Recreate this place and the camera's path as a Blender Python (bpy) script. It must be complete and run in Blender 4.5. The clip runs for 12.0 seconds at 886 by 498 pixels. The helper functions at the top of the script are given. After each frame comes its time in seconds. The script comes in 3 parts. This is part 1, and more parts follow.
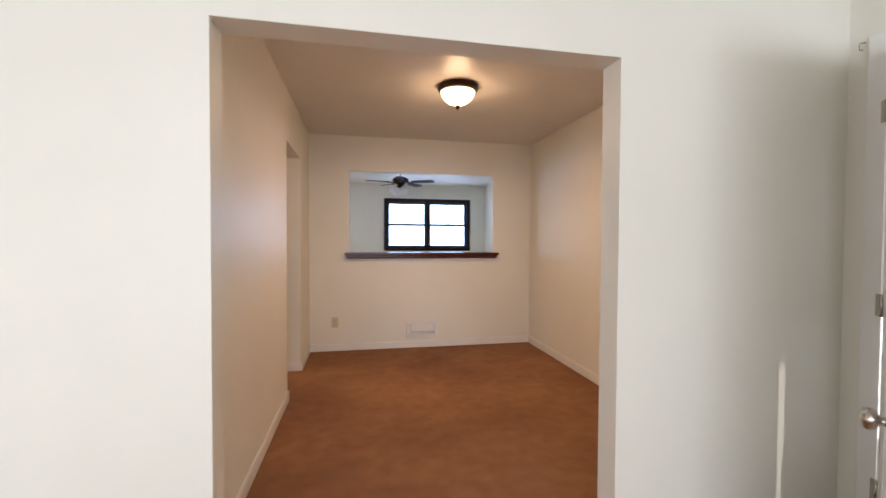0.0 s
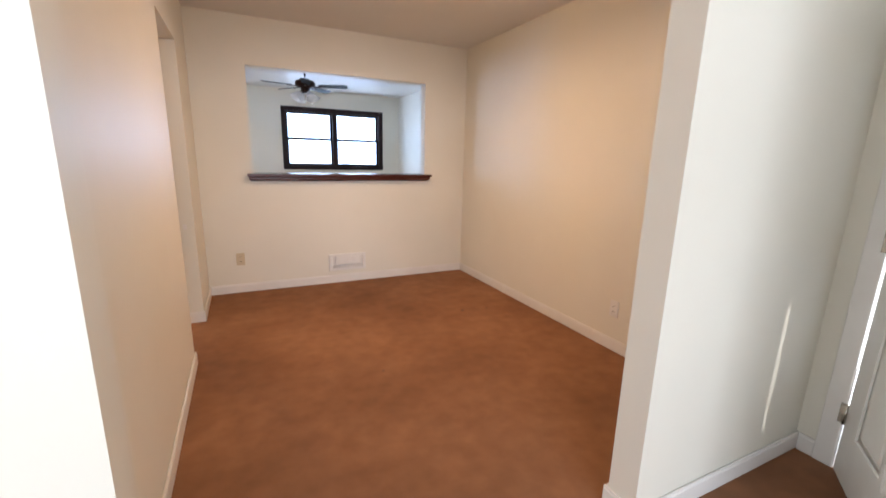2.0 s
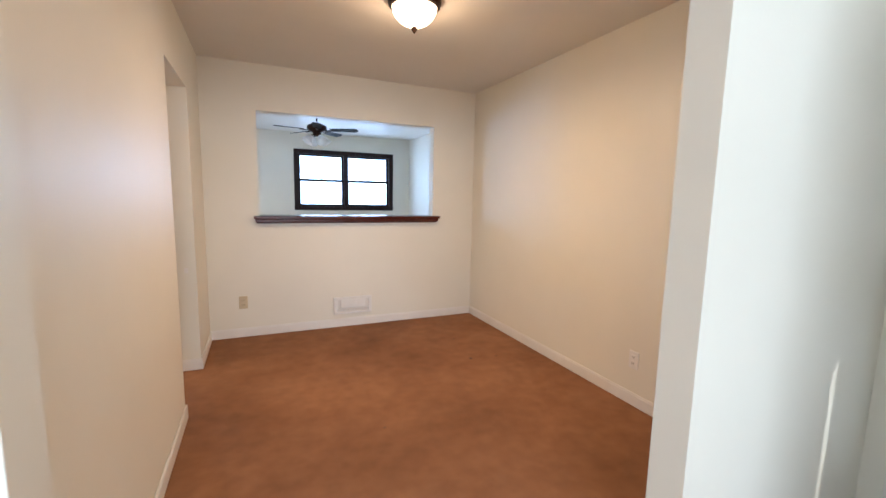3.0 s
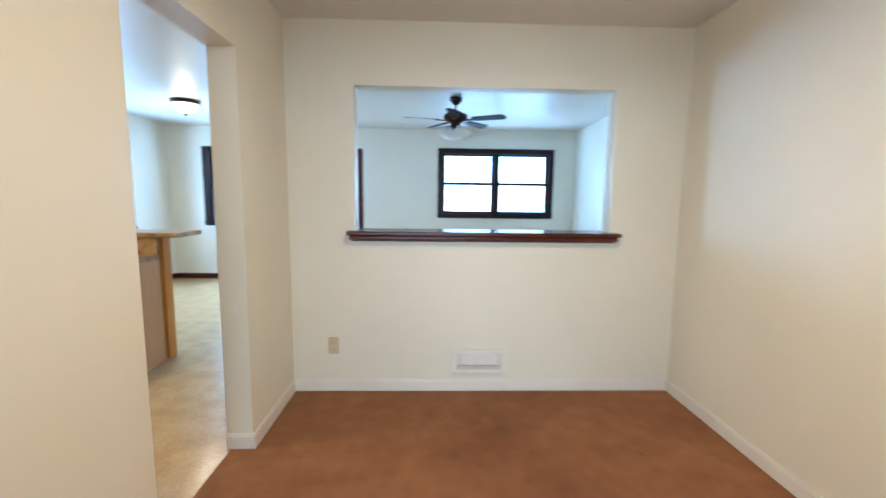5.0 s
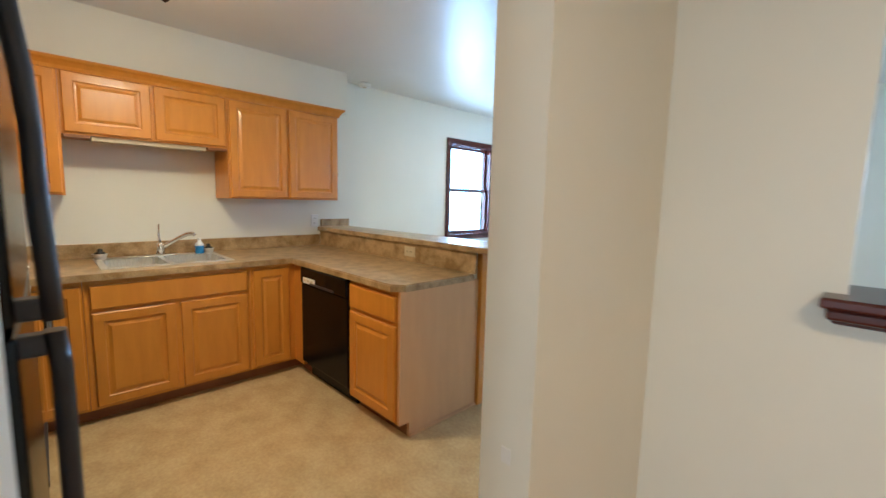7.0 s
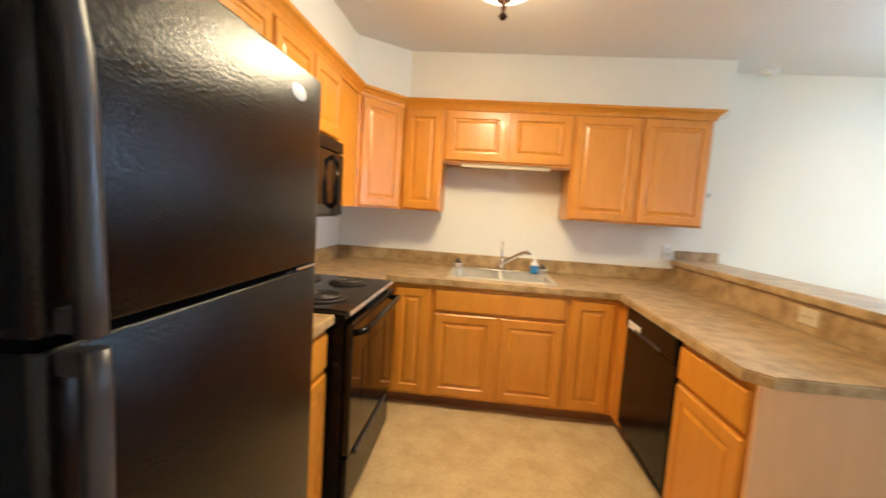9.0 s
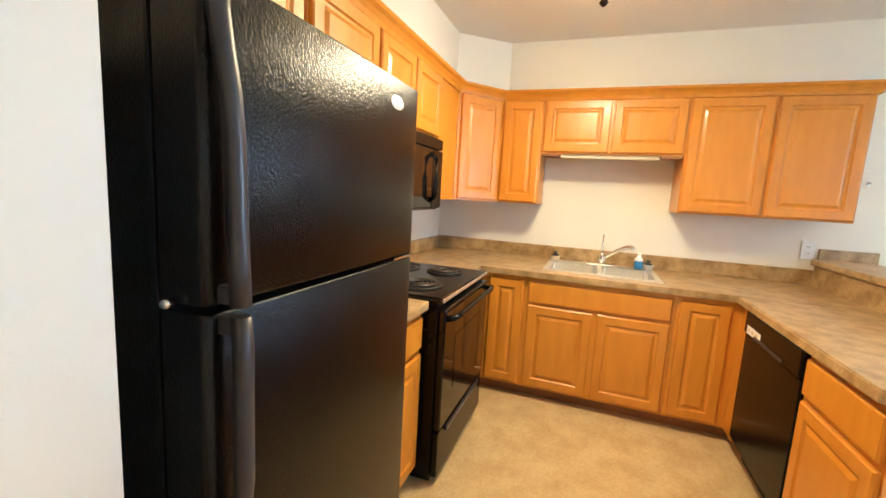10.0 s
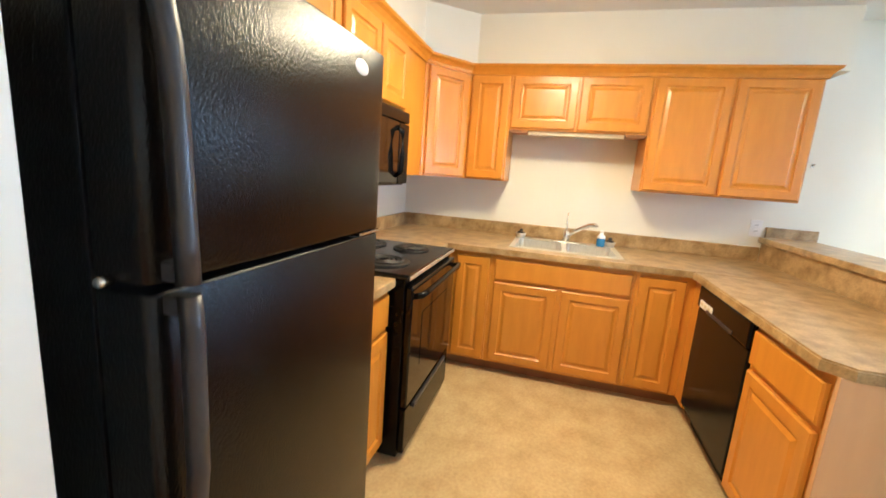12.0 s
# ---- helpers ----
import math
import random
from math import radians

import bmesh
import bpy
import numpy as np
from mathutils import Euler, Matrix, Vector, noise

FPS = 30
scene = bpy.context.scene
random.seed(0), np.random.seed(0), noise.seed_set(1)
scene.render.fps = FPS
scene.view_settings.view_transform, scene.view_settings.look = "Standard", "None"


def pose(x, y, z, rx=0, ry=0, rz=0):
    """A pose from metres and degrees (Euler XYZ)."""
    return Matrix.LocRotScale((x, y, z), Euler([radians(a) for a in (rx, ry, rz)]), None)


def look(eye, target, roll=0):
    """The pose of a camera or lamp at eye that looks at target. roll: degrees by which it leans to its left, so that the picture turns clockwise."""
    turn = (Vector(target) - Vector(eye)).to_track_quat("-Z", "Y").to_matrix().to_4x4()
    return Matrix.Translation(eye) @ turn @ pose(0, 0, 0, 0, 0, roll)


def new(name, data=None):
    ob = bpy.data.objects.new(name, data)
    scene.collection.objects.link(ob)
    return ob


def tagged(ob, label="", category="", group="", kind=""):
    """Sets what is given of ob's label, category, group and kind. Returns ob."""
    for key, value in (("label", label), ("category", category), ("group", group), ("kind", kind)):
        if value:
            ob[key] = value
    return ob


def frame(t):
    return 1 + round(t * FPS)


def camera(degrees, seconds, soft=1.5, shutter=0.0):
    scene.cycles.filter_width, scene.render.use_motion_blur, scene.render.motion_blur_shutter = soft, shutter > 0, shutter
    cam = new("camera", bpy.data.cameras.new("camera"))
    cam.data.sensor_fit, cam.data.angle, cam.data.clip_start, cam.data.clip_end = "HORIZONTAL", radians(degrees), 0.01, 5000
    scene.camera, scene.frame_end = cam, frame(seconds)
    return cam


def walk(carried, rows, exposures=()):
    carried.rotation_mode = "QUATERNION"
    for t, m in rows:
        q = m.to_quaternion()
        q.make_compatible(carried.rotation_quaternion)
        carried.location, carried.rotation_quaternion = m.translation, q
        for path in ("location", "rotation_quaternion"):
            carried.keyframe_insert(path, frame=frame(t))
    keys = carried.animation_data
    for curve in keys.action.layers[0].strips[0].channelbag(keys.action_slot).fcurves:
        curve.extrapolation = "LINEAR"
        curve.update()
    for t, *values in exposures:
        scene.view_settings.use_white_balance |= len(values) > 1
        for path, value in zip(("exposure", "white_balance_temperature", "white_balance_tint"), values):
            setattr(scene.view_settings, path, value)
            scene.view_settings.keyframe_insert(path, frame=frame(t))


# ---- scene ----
cam = camera(94.2, 12.0, shutter=0.5)
PATH = [
    (0, (0.474, 1.721, 1.274), (0.866, 3.682, 1.227), 0.3),
    (0.5, (0.303, 2.027, 1.305), (0.96, 3.914, 1.233), -0.4),
    (1, (0.207, 2.225, 1.332), (1.104, 4.01, 1.231), -1.0),
    (1.5, (0.238, 2.294, 1.341), (1.152, 4.064, 1.167), 1.4),
    (2, (0.258, 2.322, 1.298), (1.111, 4.078, 0.866), 1.4),
    (2.1, (0.257, 2.34, 1.3), (1.107, 4.093, 0.847), 1.4),
    (2.5, (0.292, 2.337, 1.311), (1.126, 4.125, 0.978), 1.0),
    (2.7, (0.31, 2.359, 1.317), (1.136, 4.161, 1.051), 1.0),
    (4.3, (0.657, 3.1, 1.336), (1.243, 4.995, 1.082), -0.6),
    (4.5, (0.742, 3.295, 1.353), (1.167, 5.234, 1.11), -0.7),
    (4.9, (0.823, 3.688, 1.344), (0.959, 5.669, 1.098), -0.0),
    (5, (0.842, 3.774, 1.331), (0.904, 5.759, 1.09), 0.7),
    (5.5, (0.838, 4.234, 1.354), (0.342, 6.159, 1.133), 1.3),
    (5.8, (0.787, 4.469, 1.359), (-0.079, 6.259, 1.141), 1.6),
    (6, (0.727, 4.604, 1.343), (-0.307, 6.302, 1.128), 1.5),
    (6.5, (0.525, 4.898, 1.329), (-0.706, 6.458, 1.1), 0.8),
    (6.7, (0.458, 5.007, 1.324), (-0.864, 6.49, 1.093), 1.0),
    (8.3, (0.021, 5.474, 1.31), (-1.825, 6.214, 1.104), 3.6),
    (8.5, (0.009, 5.515, 1.301), (-1.929, 5.969, 1.104), 4.0),
    (9, (0.012, 5.585, 1.316), (-1.97, 5.395, 1.123), 3.7),
    (9.5, (0.074, 5.619, 1.338), (-1.838, 5.079, 1.116), 2.6),
    (10, (0.075, 5.65, 1.34), (-1.79, 4.981, 1.068), 3.3),
    (10.5, (0.067, 5.666, 1.287), (-1.76, 4.981, 0.851), 4.5),
    (11, (0.075, 5.674, 1.214), (-1.73, 5.028, 0.644), 5.1),
    (11.5, (0.06, 5.671, 1.257), (-1.785, 5.064, 0.781), 5.1),
    (12, (0.044, 5.633, 1.327), (-1.858, 5.134, 0.961), 4.2),
]
EXPOSURES = [(0,-0.40,6250,14),(1,-0.14,6250,14),(2,-0.02,6050,13),(2.7,0.04,5800,10),(4.3,0.26,4950,-5),(5.5,0.24,4950,-6),(6.7,0.05,5050,-5),(8.3,0.3,5900,-1),(9.5,0.86,5900,0),(12,0.96,5500,-2)]
walk(cam, [(t, look(eye, target, roll)) for t, eye, target, roll in PATH], EXPOSURES)

# ---- world, sun, lamps ----
W, N, CEIL = -3.30, 10.52, 2.44
world = bpy.data.worlds.new("world")
scene.world = world
world.use_nodes = True
sky = world.node_tree.nodes.new("ShaderNodeTexSky")
sky.sky_type, sky.sun_disc = "NISHITA", False
sky.sun_elevation, sky.sun_rotation = radians(24), radians(118)
world.node_tree.links.new(sky.outputs["Color"], world.node_tree.nodes["Background"].inputs["Color"])
world.node_tree.nodes["Background"].inputs["Strength"].default_value = 0.15


def lamp(name, kind, energy, color, m, **values):
    data = bpy.data.lights.new(name, kind)
    data.energy, data.color = energy, color
    ob = new(name, data)
    ob.matrix_world = m
    return ob, data


sun_dir = Vector((-0.80, 0.42, -0.40))
_, sun = lamp("sun", "SUN", 3.5, (1, 0.93, 0.82), look((30, -16, 16), Vector((30, -16, 16)) + sun_dir))
sun.angle = radians(0.6)


def daylight_fill_lamp(x, y, z, tx, ty, w, h, energy, color=(0.54, 0.71, 1.0)):
    ob, data = lamp("daylight_fill", "AREA", energy, color, look((x, y, z), (tx, ty, z)))
    data.shape, data.size, data.size_y = "RECTANGLE", w, h


daylight_fill_lamp(1.895, N + 0.16, 1.585, 1.895, 0, 1.7, 0.95, 31)
daylight_fill_lamp(-2.285, N + 0.16, 1.49, -2.285, 0, 0.8, 1.08, 18)
daylight_fill_lamp(W - 0.16, 9.2, 1.455, 0, 9.2, 0.76, 1.1, 58)
# The next two lamps are added, behind unseen openings, to brighten the entry.
daylight_fill_lamp(-0.3, -1.70, 1.5, -0.3, 5, 4.0, 1.4, 215, (0.84, 0.92, 1.0))
daylight_fill_lamp(W - 0.16, 0.8, 1.45, 3, 0.8, 1.7, 1.2, 28, (0.84, 0.92, 1.0))
daylight_fill_lamp(2.75, 2.55, 1.1, 0, 2.4, 0.8, 1.9, 26, (0.84, 0.92, 1.0))

for x, y, z, low, high, WARM in ((1.20, 4.81, 2.27, 21, 8, (1.0, 0.62, 0.34)), (-1.93, 5.60, 2.20, 19, 6, (1.0, 0.74, 0.46)), (-2.04, 8.85, 2.27, 9, 5, (1.0, 0.7, 0.42))):
    _, bulb = lamp("bulb", "POINT", high, WARM, pose(x, y, z))
    bulb.shadow_soft_size = 0.09
    _, glow = lamp("bowl_light", "AREA", low, WARM, pose(x, y, z - 0.06))
    glow.shape, glow.size = "DISK", 0.32


# ---- materials ----
def material(name, color, rough=0.5, metal=0.0, dark=None, scale=8.0, detail=6.0, bump=0.0, bump_scale=200.0, stretch=(1, 1, 1), spread=(0.35, 0.65), fine=0.0, coat=0.0):
    m = bpy.data.materials.new(name)
    m.use_nodes = True
    nodes, links = m.node_tree.nodes, m.node_tree.links
    b = nodes["Principled BSDF"]
    b.inputs["Roughness"].default_value, b.inputs["Metallic"].default_value = rough, metal
    b.inputs["Coat Weight"].default_value = coat
    b.inputs["Base Color"].default_value = (*color, 1)
    geo = nodes.new("ShaderNodeNewGeometry")
    mapping = nodes.new("ShaderNodeMapping")
    mapping.inputs["Scale"].default_value = stretch
    links.new(geo.outputs["Position"], mapping.inputs["Vector"])
    if dark:
        n = nodes.new("ShaderNodeTexNoise")
        n.inputs["Scale"].default_value, n.inputs["Detail"].default_value = scale, detail
        links.new(mapping.outputs["Vector"], n.inputs["Vector"])
        ramp = nodes.new("ShaderNodeValToRGB")
        ramp.color_ramp.elements[0].position, ramp.color_ramp.elements[1].position = spread
        ramp.color_ramp.elements[0].color, ramp.color_ramp.elements[1].color = (*dark, 1), (*color, 1)
        links.new(n.outputs["Fac"], ramp.inputs["Fac"])
        out = ramp.outputs["Color"]
        if fine:
            n2 = nodes.new("ShaderNodeTexNoise")
            n2.inputs["Scale"].default_value, n2.inputs["Detail"].default_value = scale * 9, 4
            links.new(mapping.outputs["Vector"], n2.inputs["Vector"])
            mix = nodes.new("ShaderNodeMix")
            mix.data_type, mix.blend_type = "RGBA", "OVERLAY"
            mix.inputs["Factor"].default_value = fine
            links.new(out, mix.inputs["A"])
            links.new(n2.outputs["Fac"], mix.inputs["B"])
            out = mix.outputs["Result"]
        links.new(out, b.inputs["Base Color"])
    if bump:
        n3 = nodes.new("ShaderNodeTexNoise")
        n3.inputs["Scale"].default_value, n3.inputs["Detail"].default_value = bump_scale, 3
        links.new(mapping.outputs["Vector"], n3.inputs["Vector"])
        bn = nodes.new("ShaderNodeBump")
        bn.inputs["Strength"].default_value, bn.inputs["Distance"].default_value = bump, 0.004
        links.new(n3.outputs["Fac"], bn.inputs["Height"])
        links.new(bn.outputs["Normal"], b.inputs["Normal"])
    return m


def glowing(name, color, strength):
    m = bpy.data.materials.new(name)
    m.use_nodes = True
    b = m.node_tree.nodes["Principled BSDF"]
    b.inputs["Base Color"].default_value = (0.9, 0.85, 0.75, 1)
    b.inputs["Emission Color"].default_value, b.inputs["Emission Strength"].default_value = (*color, 1), strength
    return m


WALL = material("wall_paint", (0.80, 0.772, 0.675), 0.48, dark=(0.765, 0.737, 0.64), scale=1.3, bump=0.08, bump_scale=90)
CEILING = material("ceiling_paint", (0.74, 0.71, 0.66), 0.36, dark=(0.71, 0.68, 0.63), scale=1.5, bump=0.10, bump_scale=70)
TRIM = material("white_trim", (0.82, 0.80, 0.76), 0.3, dark=(0.78, 0.755, 0.71), scale=5, bump=0.03)
CARPET = material("brown_carpet", (0.315, 0.142, 0.062), 0.95, dark=(0.20, 0.082, 0.033), scale=1.1, detail=6, bump=0.9, bump_scale=380, fine=0.3, spread=(0.30, 0.62))
VINYL = material("beige_vinyl", (0.60, 0.445, 0.235), 0.21, dark=(0.51, 0.365, 0.18), scale=7, detail=7, bump=0.06, bump_scale=60, fine=0.25)
HONEY = material("honey_maple", (0.61, 0.246, 0.024), 0.32, dark=(0.55, 0.212, 0.019), scale=4, bump=0.02, bump_scale=40, stretch=(5, 5, 1.0), coat=0.15)
PANEL = material("maple_end_panel", (0.62, 0.35, 0.16), 0.45, dark=(0.59, 0.33, 0.148), scale=4, stretch=(5, 5, 0.8))
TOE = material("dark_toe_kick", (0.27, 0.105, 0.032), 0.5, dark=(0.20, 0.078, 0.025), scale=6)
DARKWOOD = material("dark_stained_wood", (0.022, 0.008, 0.006), 0.42, dark=(0.012, 0.005, 0.004), scale=5, stretch=(3, 3, 3))
SILLWOOD = material("cherry_stained_wood", (0.090, 0.017, 0.010), 0.27, dark=(0.055, 0.010, 0.006), scale=6, stretch=(0.6, 6, 6), coat=0.1)
LAMINATE = material("brown_stone_laminate", (0.46, 0.315, 0.155), 0.28, dark=(0.25, 0.150, 0.055), scale=13, detail=9, spread=(0.33, 0.62), fine=0.45)
BLACK = material("black_enamel", (0.003, 0.003, 0.0035), 0.2, dark=(0.005, 0.005, 0.005), scale=4)
PEBBLED = material("pebbled_black_plastic", (0.003, 0.003, 0.0035), 0.2, dark=(0.005, 0.005, 0.0055), scale=4, bump=0.3, bump_scale=220, stretch=(1, 1, 0.7))
HANDLE = material("charcoal_plastic", (0.022, 0.022, 0.026), 0.34, dark=(0.035, 0.035, 0.04), scale=9)
COOKTOP = material("glossy_black_cooktop", (0.006, 0.006, 0.0065), 0.13, dark=(0.012, 0.011, 0.010), scale=14)
GLASSBLACK = material("black_oven_glass", (0.006, 0.005, 0.005), 0.06)
IRON = material("black_coil", (0.02, 0.018, 0.017), 0.45, dark=(0.03, 0.025, 0.02), scale=30)
CHROME = material("chrome", (0.72, 0.70, 0.66), 0.13, 1.0, bump=0.02)
STEEL = material("brushed_steel", (0.88, 0.86, 0.82), 0.45, 1.0, dark=(0.74, 0.72, 0.68), scale=30, stretch=(1, 12, 1))
BRONZE = material("oil_rubbed_bronze", (0.045, 0.020, 0.012), 0.35, 0.7, dark=(0.03, 0.013, 0.008), scale=15)
BEIGE = material("almond_plastic", (0.62, 0.53, 0.36), 0.4, dark=(0.58, 0.49, 0.33), scale=20)
WHITE = material("white_plastic", (0.80, 0.79, 0.76), 0.35, dark=(0.77, 0.755, 0.72), scale=20)
VENTGREY = material("off_white_sheet_metal", (0.76, 0.74, 0.70), 0.5, dark=(0.72, 0.70, 0.66), scale=20)
SLOT = material("dark_slot", (0.03, 0.025, 0.02), 0.7)
RUBBER = material("black_rubber", (0.02, 0.018, 0.016), 0.6)
NICKEL = material("satin_nickel", (0.50, 0.46, 0.40), 0.25, 1.0, bump=0.02)
SOAP = material("blue_soap", (0.05, 0.22, 0.50), 0.15)
LABELWHITE = material("white_label", (0.82, 0.80, 0.76), 0.5)
FANBLADE = material("dark_green_black_blade", (0.016, 0.022, 0.021), 0.6, dark=(0.012, 0.016, 0.015), scale=10, stretch=(4, 4, 4))
GRASS = material("grass", (0.12, 0.13, 0.06), 0.9, dark=(0.07, 0.08, 0.035), scale=0.8, fine=0.4)
SIDING = material("pale_siding", (0.7, 0.69, 0.66), 0.6, dark=(0.64, 0.63, 0.6), scale=1.0)
ROOFING = material("grey_shingle", (0.16, 0.15, 0.15), 0.9, dark=(0.1, 0.1, 0.1), scale=4)
BARK = material("grey_bark", (0.16, 0.13, 0.11), 0.9, dark=(0.09, 0.075, 0.06), scale=6)
LAMPGLASS = glowing("lit_alabaster_glass", (1.0, 0.72, 0.42), 5.0)
SHADEGLASS = material("frosted_glass_shade", (0.92, 0.92, 0.92), 0.3, dark=(0.88, 0.89, 0.90), scale=20)
for m, level in ((DARKWOOD, 0.2), (FANBLADE, 0.2), (SILLWOOD, 0.4), (PEBBLED, 0.25), (BLACK, 0.15), (GLASSBLACK, 0.35)):
    m.node_tree.nodes["Principled BSDF"].inputs["Specular IOR Level"].default_value = level
GLASS = bpy.data.materials.new("window_glass")
GLASS.use_nodes = True
gb = GLASS.node_tree.nodes["Principled BSDF"]
gb.inputs["Transmission Weight"].default_value, gb.inputs["Roughness"].default_value, gb.inputs["IOR"].default_value = 1.0, 0.0, 1.05
gb.inputs["Base Color"].default_value = (0.97, 0.99, 1, 1)


# ---- mesh helpers ----
def box(bm, x0, x1, y0, y1, z0, z1, bevel=0.0, m=None):
    x0, x1, y0, y1, z0, z1 = min(x0, x1), max(x0, x1), min(y0, y1), max(y0, y1), min(z0, z1), max(z0, z1)
    r = bmesh.ops.create_cube(bm, size=1)
    vs = r["verts"]
    for v in vs:
        v.co = Vector(((x0 + x1) / 2 + v.co.x * (x1 - x0), (y0 + y1) / 2 + v.co.y * (y1 - y0), (z0 + z1) / 2 + v.co.z * (z1 - z0)))
    if bevel:
        es = list({e for v in vs for e in v.link_edges})
        out = bmesh.ops.bevel(bm, geom=es, offset=bevel, segments=2, affect="EDGES", profile=0.5)
        vs = list({v for f in out["faces"] for v in f.verts} | {v for v in vs if v.is_valid})
    if m is not None:
        for v in vs:
            v.co = m @ v.co
    return bm


def boxes(*rows, bevel=0.0):
    bm = bmesh.new()
    for r in rows:
        box(bm, *r, bevel=bevel)
    return bm


def tube(points, radius, sides=10, closed=False, taper=None):
    """A round bar along points."""
    bm = bmesh.new()
    pts = [Vector(p) for p in points]
    rings = []
    for i, p in enumerate(pts):
        a, b = pts[max(i - 1, 0)], pts[min(i + 1, len(pts) - 1)]
        if closed:
            a, b = pts[i - 1], pts[(i + 1) % len(pts)]
        q = (b - a).to_track_quat("Z", "Y")
        r = radius if taper is None else radius + (taper - radius) * i / max(len(pts) - 1, 1)
        rings.append([bm.verts.new(p + q @ Vector((r * math.cos(2 * math.pi * k / sides), r * math.sin(2 * math.pi * k / sides), 0))) for k in range(sides)])
    for i in range(len(rings) if closed else len(rings) - 1):
        A, B = rings[i], rings[(i + 1) % len(rings)]
        for k in range(sides):
            f = bm.faces.new((A[k], A[(k + 1) % sides], B[(k + 1) % sides], B[k]))
            f.smooth = True
    if not closed:
        bm.faces.new(rings[0][::-1])
        bm.faces.new(rings[-1])
    return bm


def lathe(profile, m=None, sides=32):
    """A turned body: profile of (radius, height)."""
    bm = bmesh.new()
    rings = [[bm.verts.new((max(r, 0.0004) * math.cos(2 * math.pi * k / sides), max(r, 0.0004) * math.sin(2 * math.pi * k / sides), h)) for k in range(sides)] for r, h in profile]
    for A, B in zip(rings, rings[1:]):
        for k in range(sides):
            f = bm.faces.new((A[k], A[(k + 1) % sides], B[(k + 1) % sides], B[k]))
            f.smooth = True
    bm.faces.new(rings[0][::-1])
    bm.faces.new(rings[-1])
    if m is not None:
        bm.transform(m)
    return bm


def finish(name, bm, mat):
    bmesh.ops.recalc_face_normals(bm, faces=bm.faces)
    me = bpy.data.meshes.new(name)
    bm.to_mesh(me)
    bm.free()
    me.materials.append(mat)
    return me


def structure(name, bm, mat, label):
    return tagged(new(name, finish(name, bm, mat)), label, name.split("_")[0], kind="structure")


def thing(name, base, label, category, group=""):
    ob = new(name)
    ob.empty_display_size = 0.1
    ob.location = base
    return tagged(ob, label, category, group)


def part(name, bm, mat, parent, label=""):
    """One mesh, in world coordinates, under a thing or a part."""
    ob = new(name, finish(name, bm, mat))
    ob.parent = parent
    if parent.type == "EMPTY":
        ob.matrix_parent_inverse = Matrix.Translation(parent.location).inverted()
    return tagged(ob, label)


def single(name, bm, mat, label, category, group=""):
    return tagged(new(name, finish(name, bm, mat)), label, category, group)


def face_map(origin, u, n):
    """A frame on an upright face: u along its width, z up, n outwards."""
    u, n = Vector(u).normalized(), Vector(n).normalized()
    m = Matrix.Identity(4)
    m.col[0][:3], m.col[1][:3], m.col[2][:3], m.col[3][:3] = u, (0, 0, 1), n, origin
    return m


def raised_door(w, h, m, rail=0.052, thick=0.019, plain=False):
    """A cabinet door: bevelled slab with a moulded recess and a raised middle; plain: a drawer front."""
    rings = [(0, 0), (0, thick - 0.006), (0.006, thick)]
    if not plain:
        rings += [(rail, thick), (rail + 0.006, thick - 0.008), (rail + 0.016, thick - 0.009), (rail + 0.034, thick - 0.001)]
    bm = bmesh.new()
    loops = [[bm.verts.new((a, b, d)) for a, b in ((i, i), (w - i, i), (w - i, h - i), (i, h - i))] for i, d in rings]
    for A, B in zip(loops, loops[1:]):
        for k in range(4):
            bm.faces.new((A[k], A[(k + 1) % 4], B[(k + 1) % 4], B[k]))
    bm.faces.new(loops[0][::-1])
    bm.faces.new(loops[-1])
    bm.transform(m)
    return bm


# ---- structure ----
def wall(name, rows, label="cream painted plaster wall, slightly glossy"):
    return structure(name, boxes(*rows), WALL, label)


H = CEIL
wall("wall_dining_far", [(-0.21, 0.345, 6.52, 6.64, 0, H), (0.345, 2.05, 6.52, 6.64, 0, 1.055), (0.345, 2.05, 6.52, 6.64, 2.046, H), (2.05, 3.30, 6.52, 6.64, 0, H)], "cream painted wall with a wide pass-through opening")
wall("wall_dining_left", [(-0.252, -0.09, 3.25, 5.105, 0, H), (-0.228, -0.09, 5.105, 5.857, 2.038, H), (-0.228, -0.09, 5.857, 6.52, 0, H)], "cream painted wall with a doorway to the kitchen")
wall("wall_entry", [(W, 0.012, 3.132, 3.25, 0, H), (0.012, 1.44, 3.132, 3.25, 1.965, H), (1.44, 2.53, 3.132, 3.25, 0, H)], "white painted wall with a wide cased-free opening")
wall("wall_east", [(2.53, 2.65, -1.5, 2.07, 0, H), (2.53, 2.65, 2.07, 2.99, 2.05, H), (2.53, 2.65, 2.99, 6.52, 0, H)], "cream painted outer wall with the front doorway")
wall("wall_family_east", [(3.18, 3.30, 6.64, N, 0, H)])
wall("wall_range", [(W, -0.21, 4.27, 4.39, 0, H)], "cream painted kitchen wall behind the range")
# Unseen wall; its opening is made up to let the added south lamp in.
wall("wall_south", [(W, -2.3, -1.62, -1.5, 0, H), (-2.3, 1.7, -1.62, -1.5, 0, 0.8), (-2.3, 1.7, -1.62, -1.5, 2.2, H), (1.7, 2.65, -1.62, -1.5, 0, H)])
LY0, LY1, LZ0, LZ1 = 8.80, 9.60, 0.89, 2.02
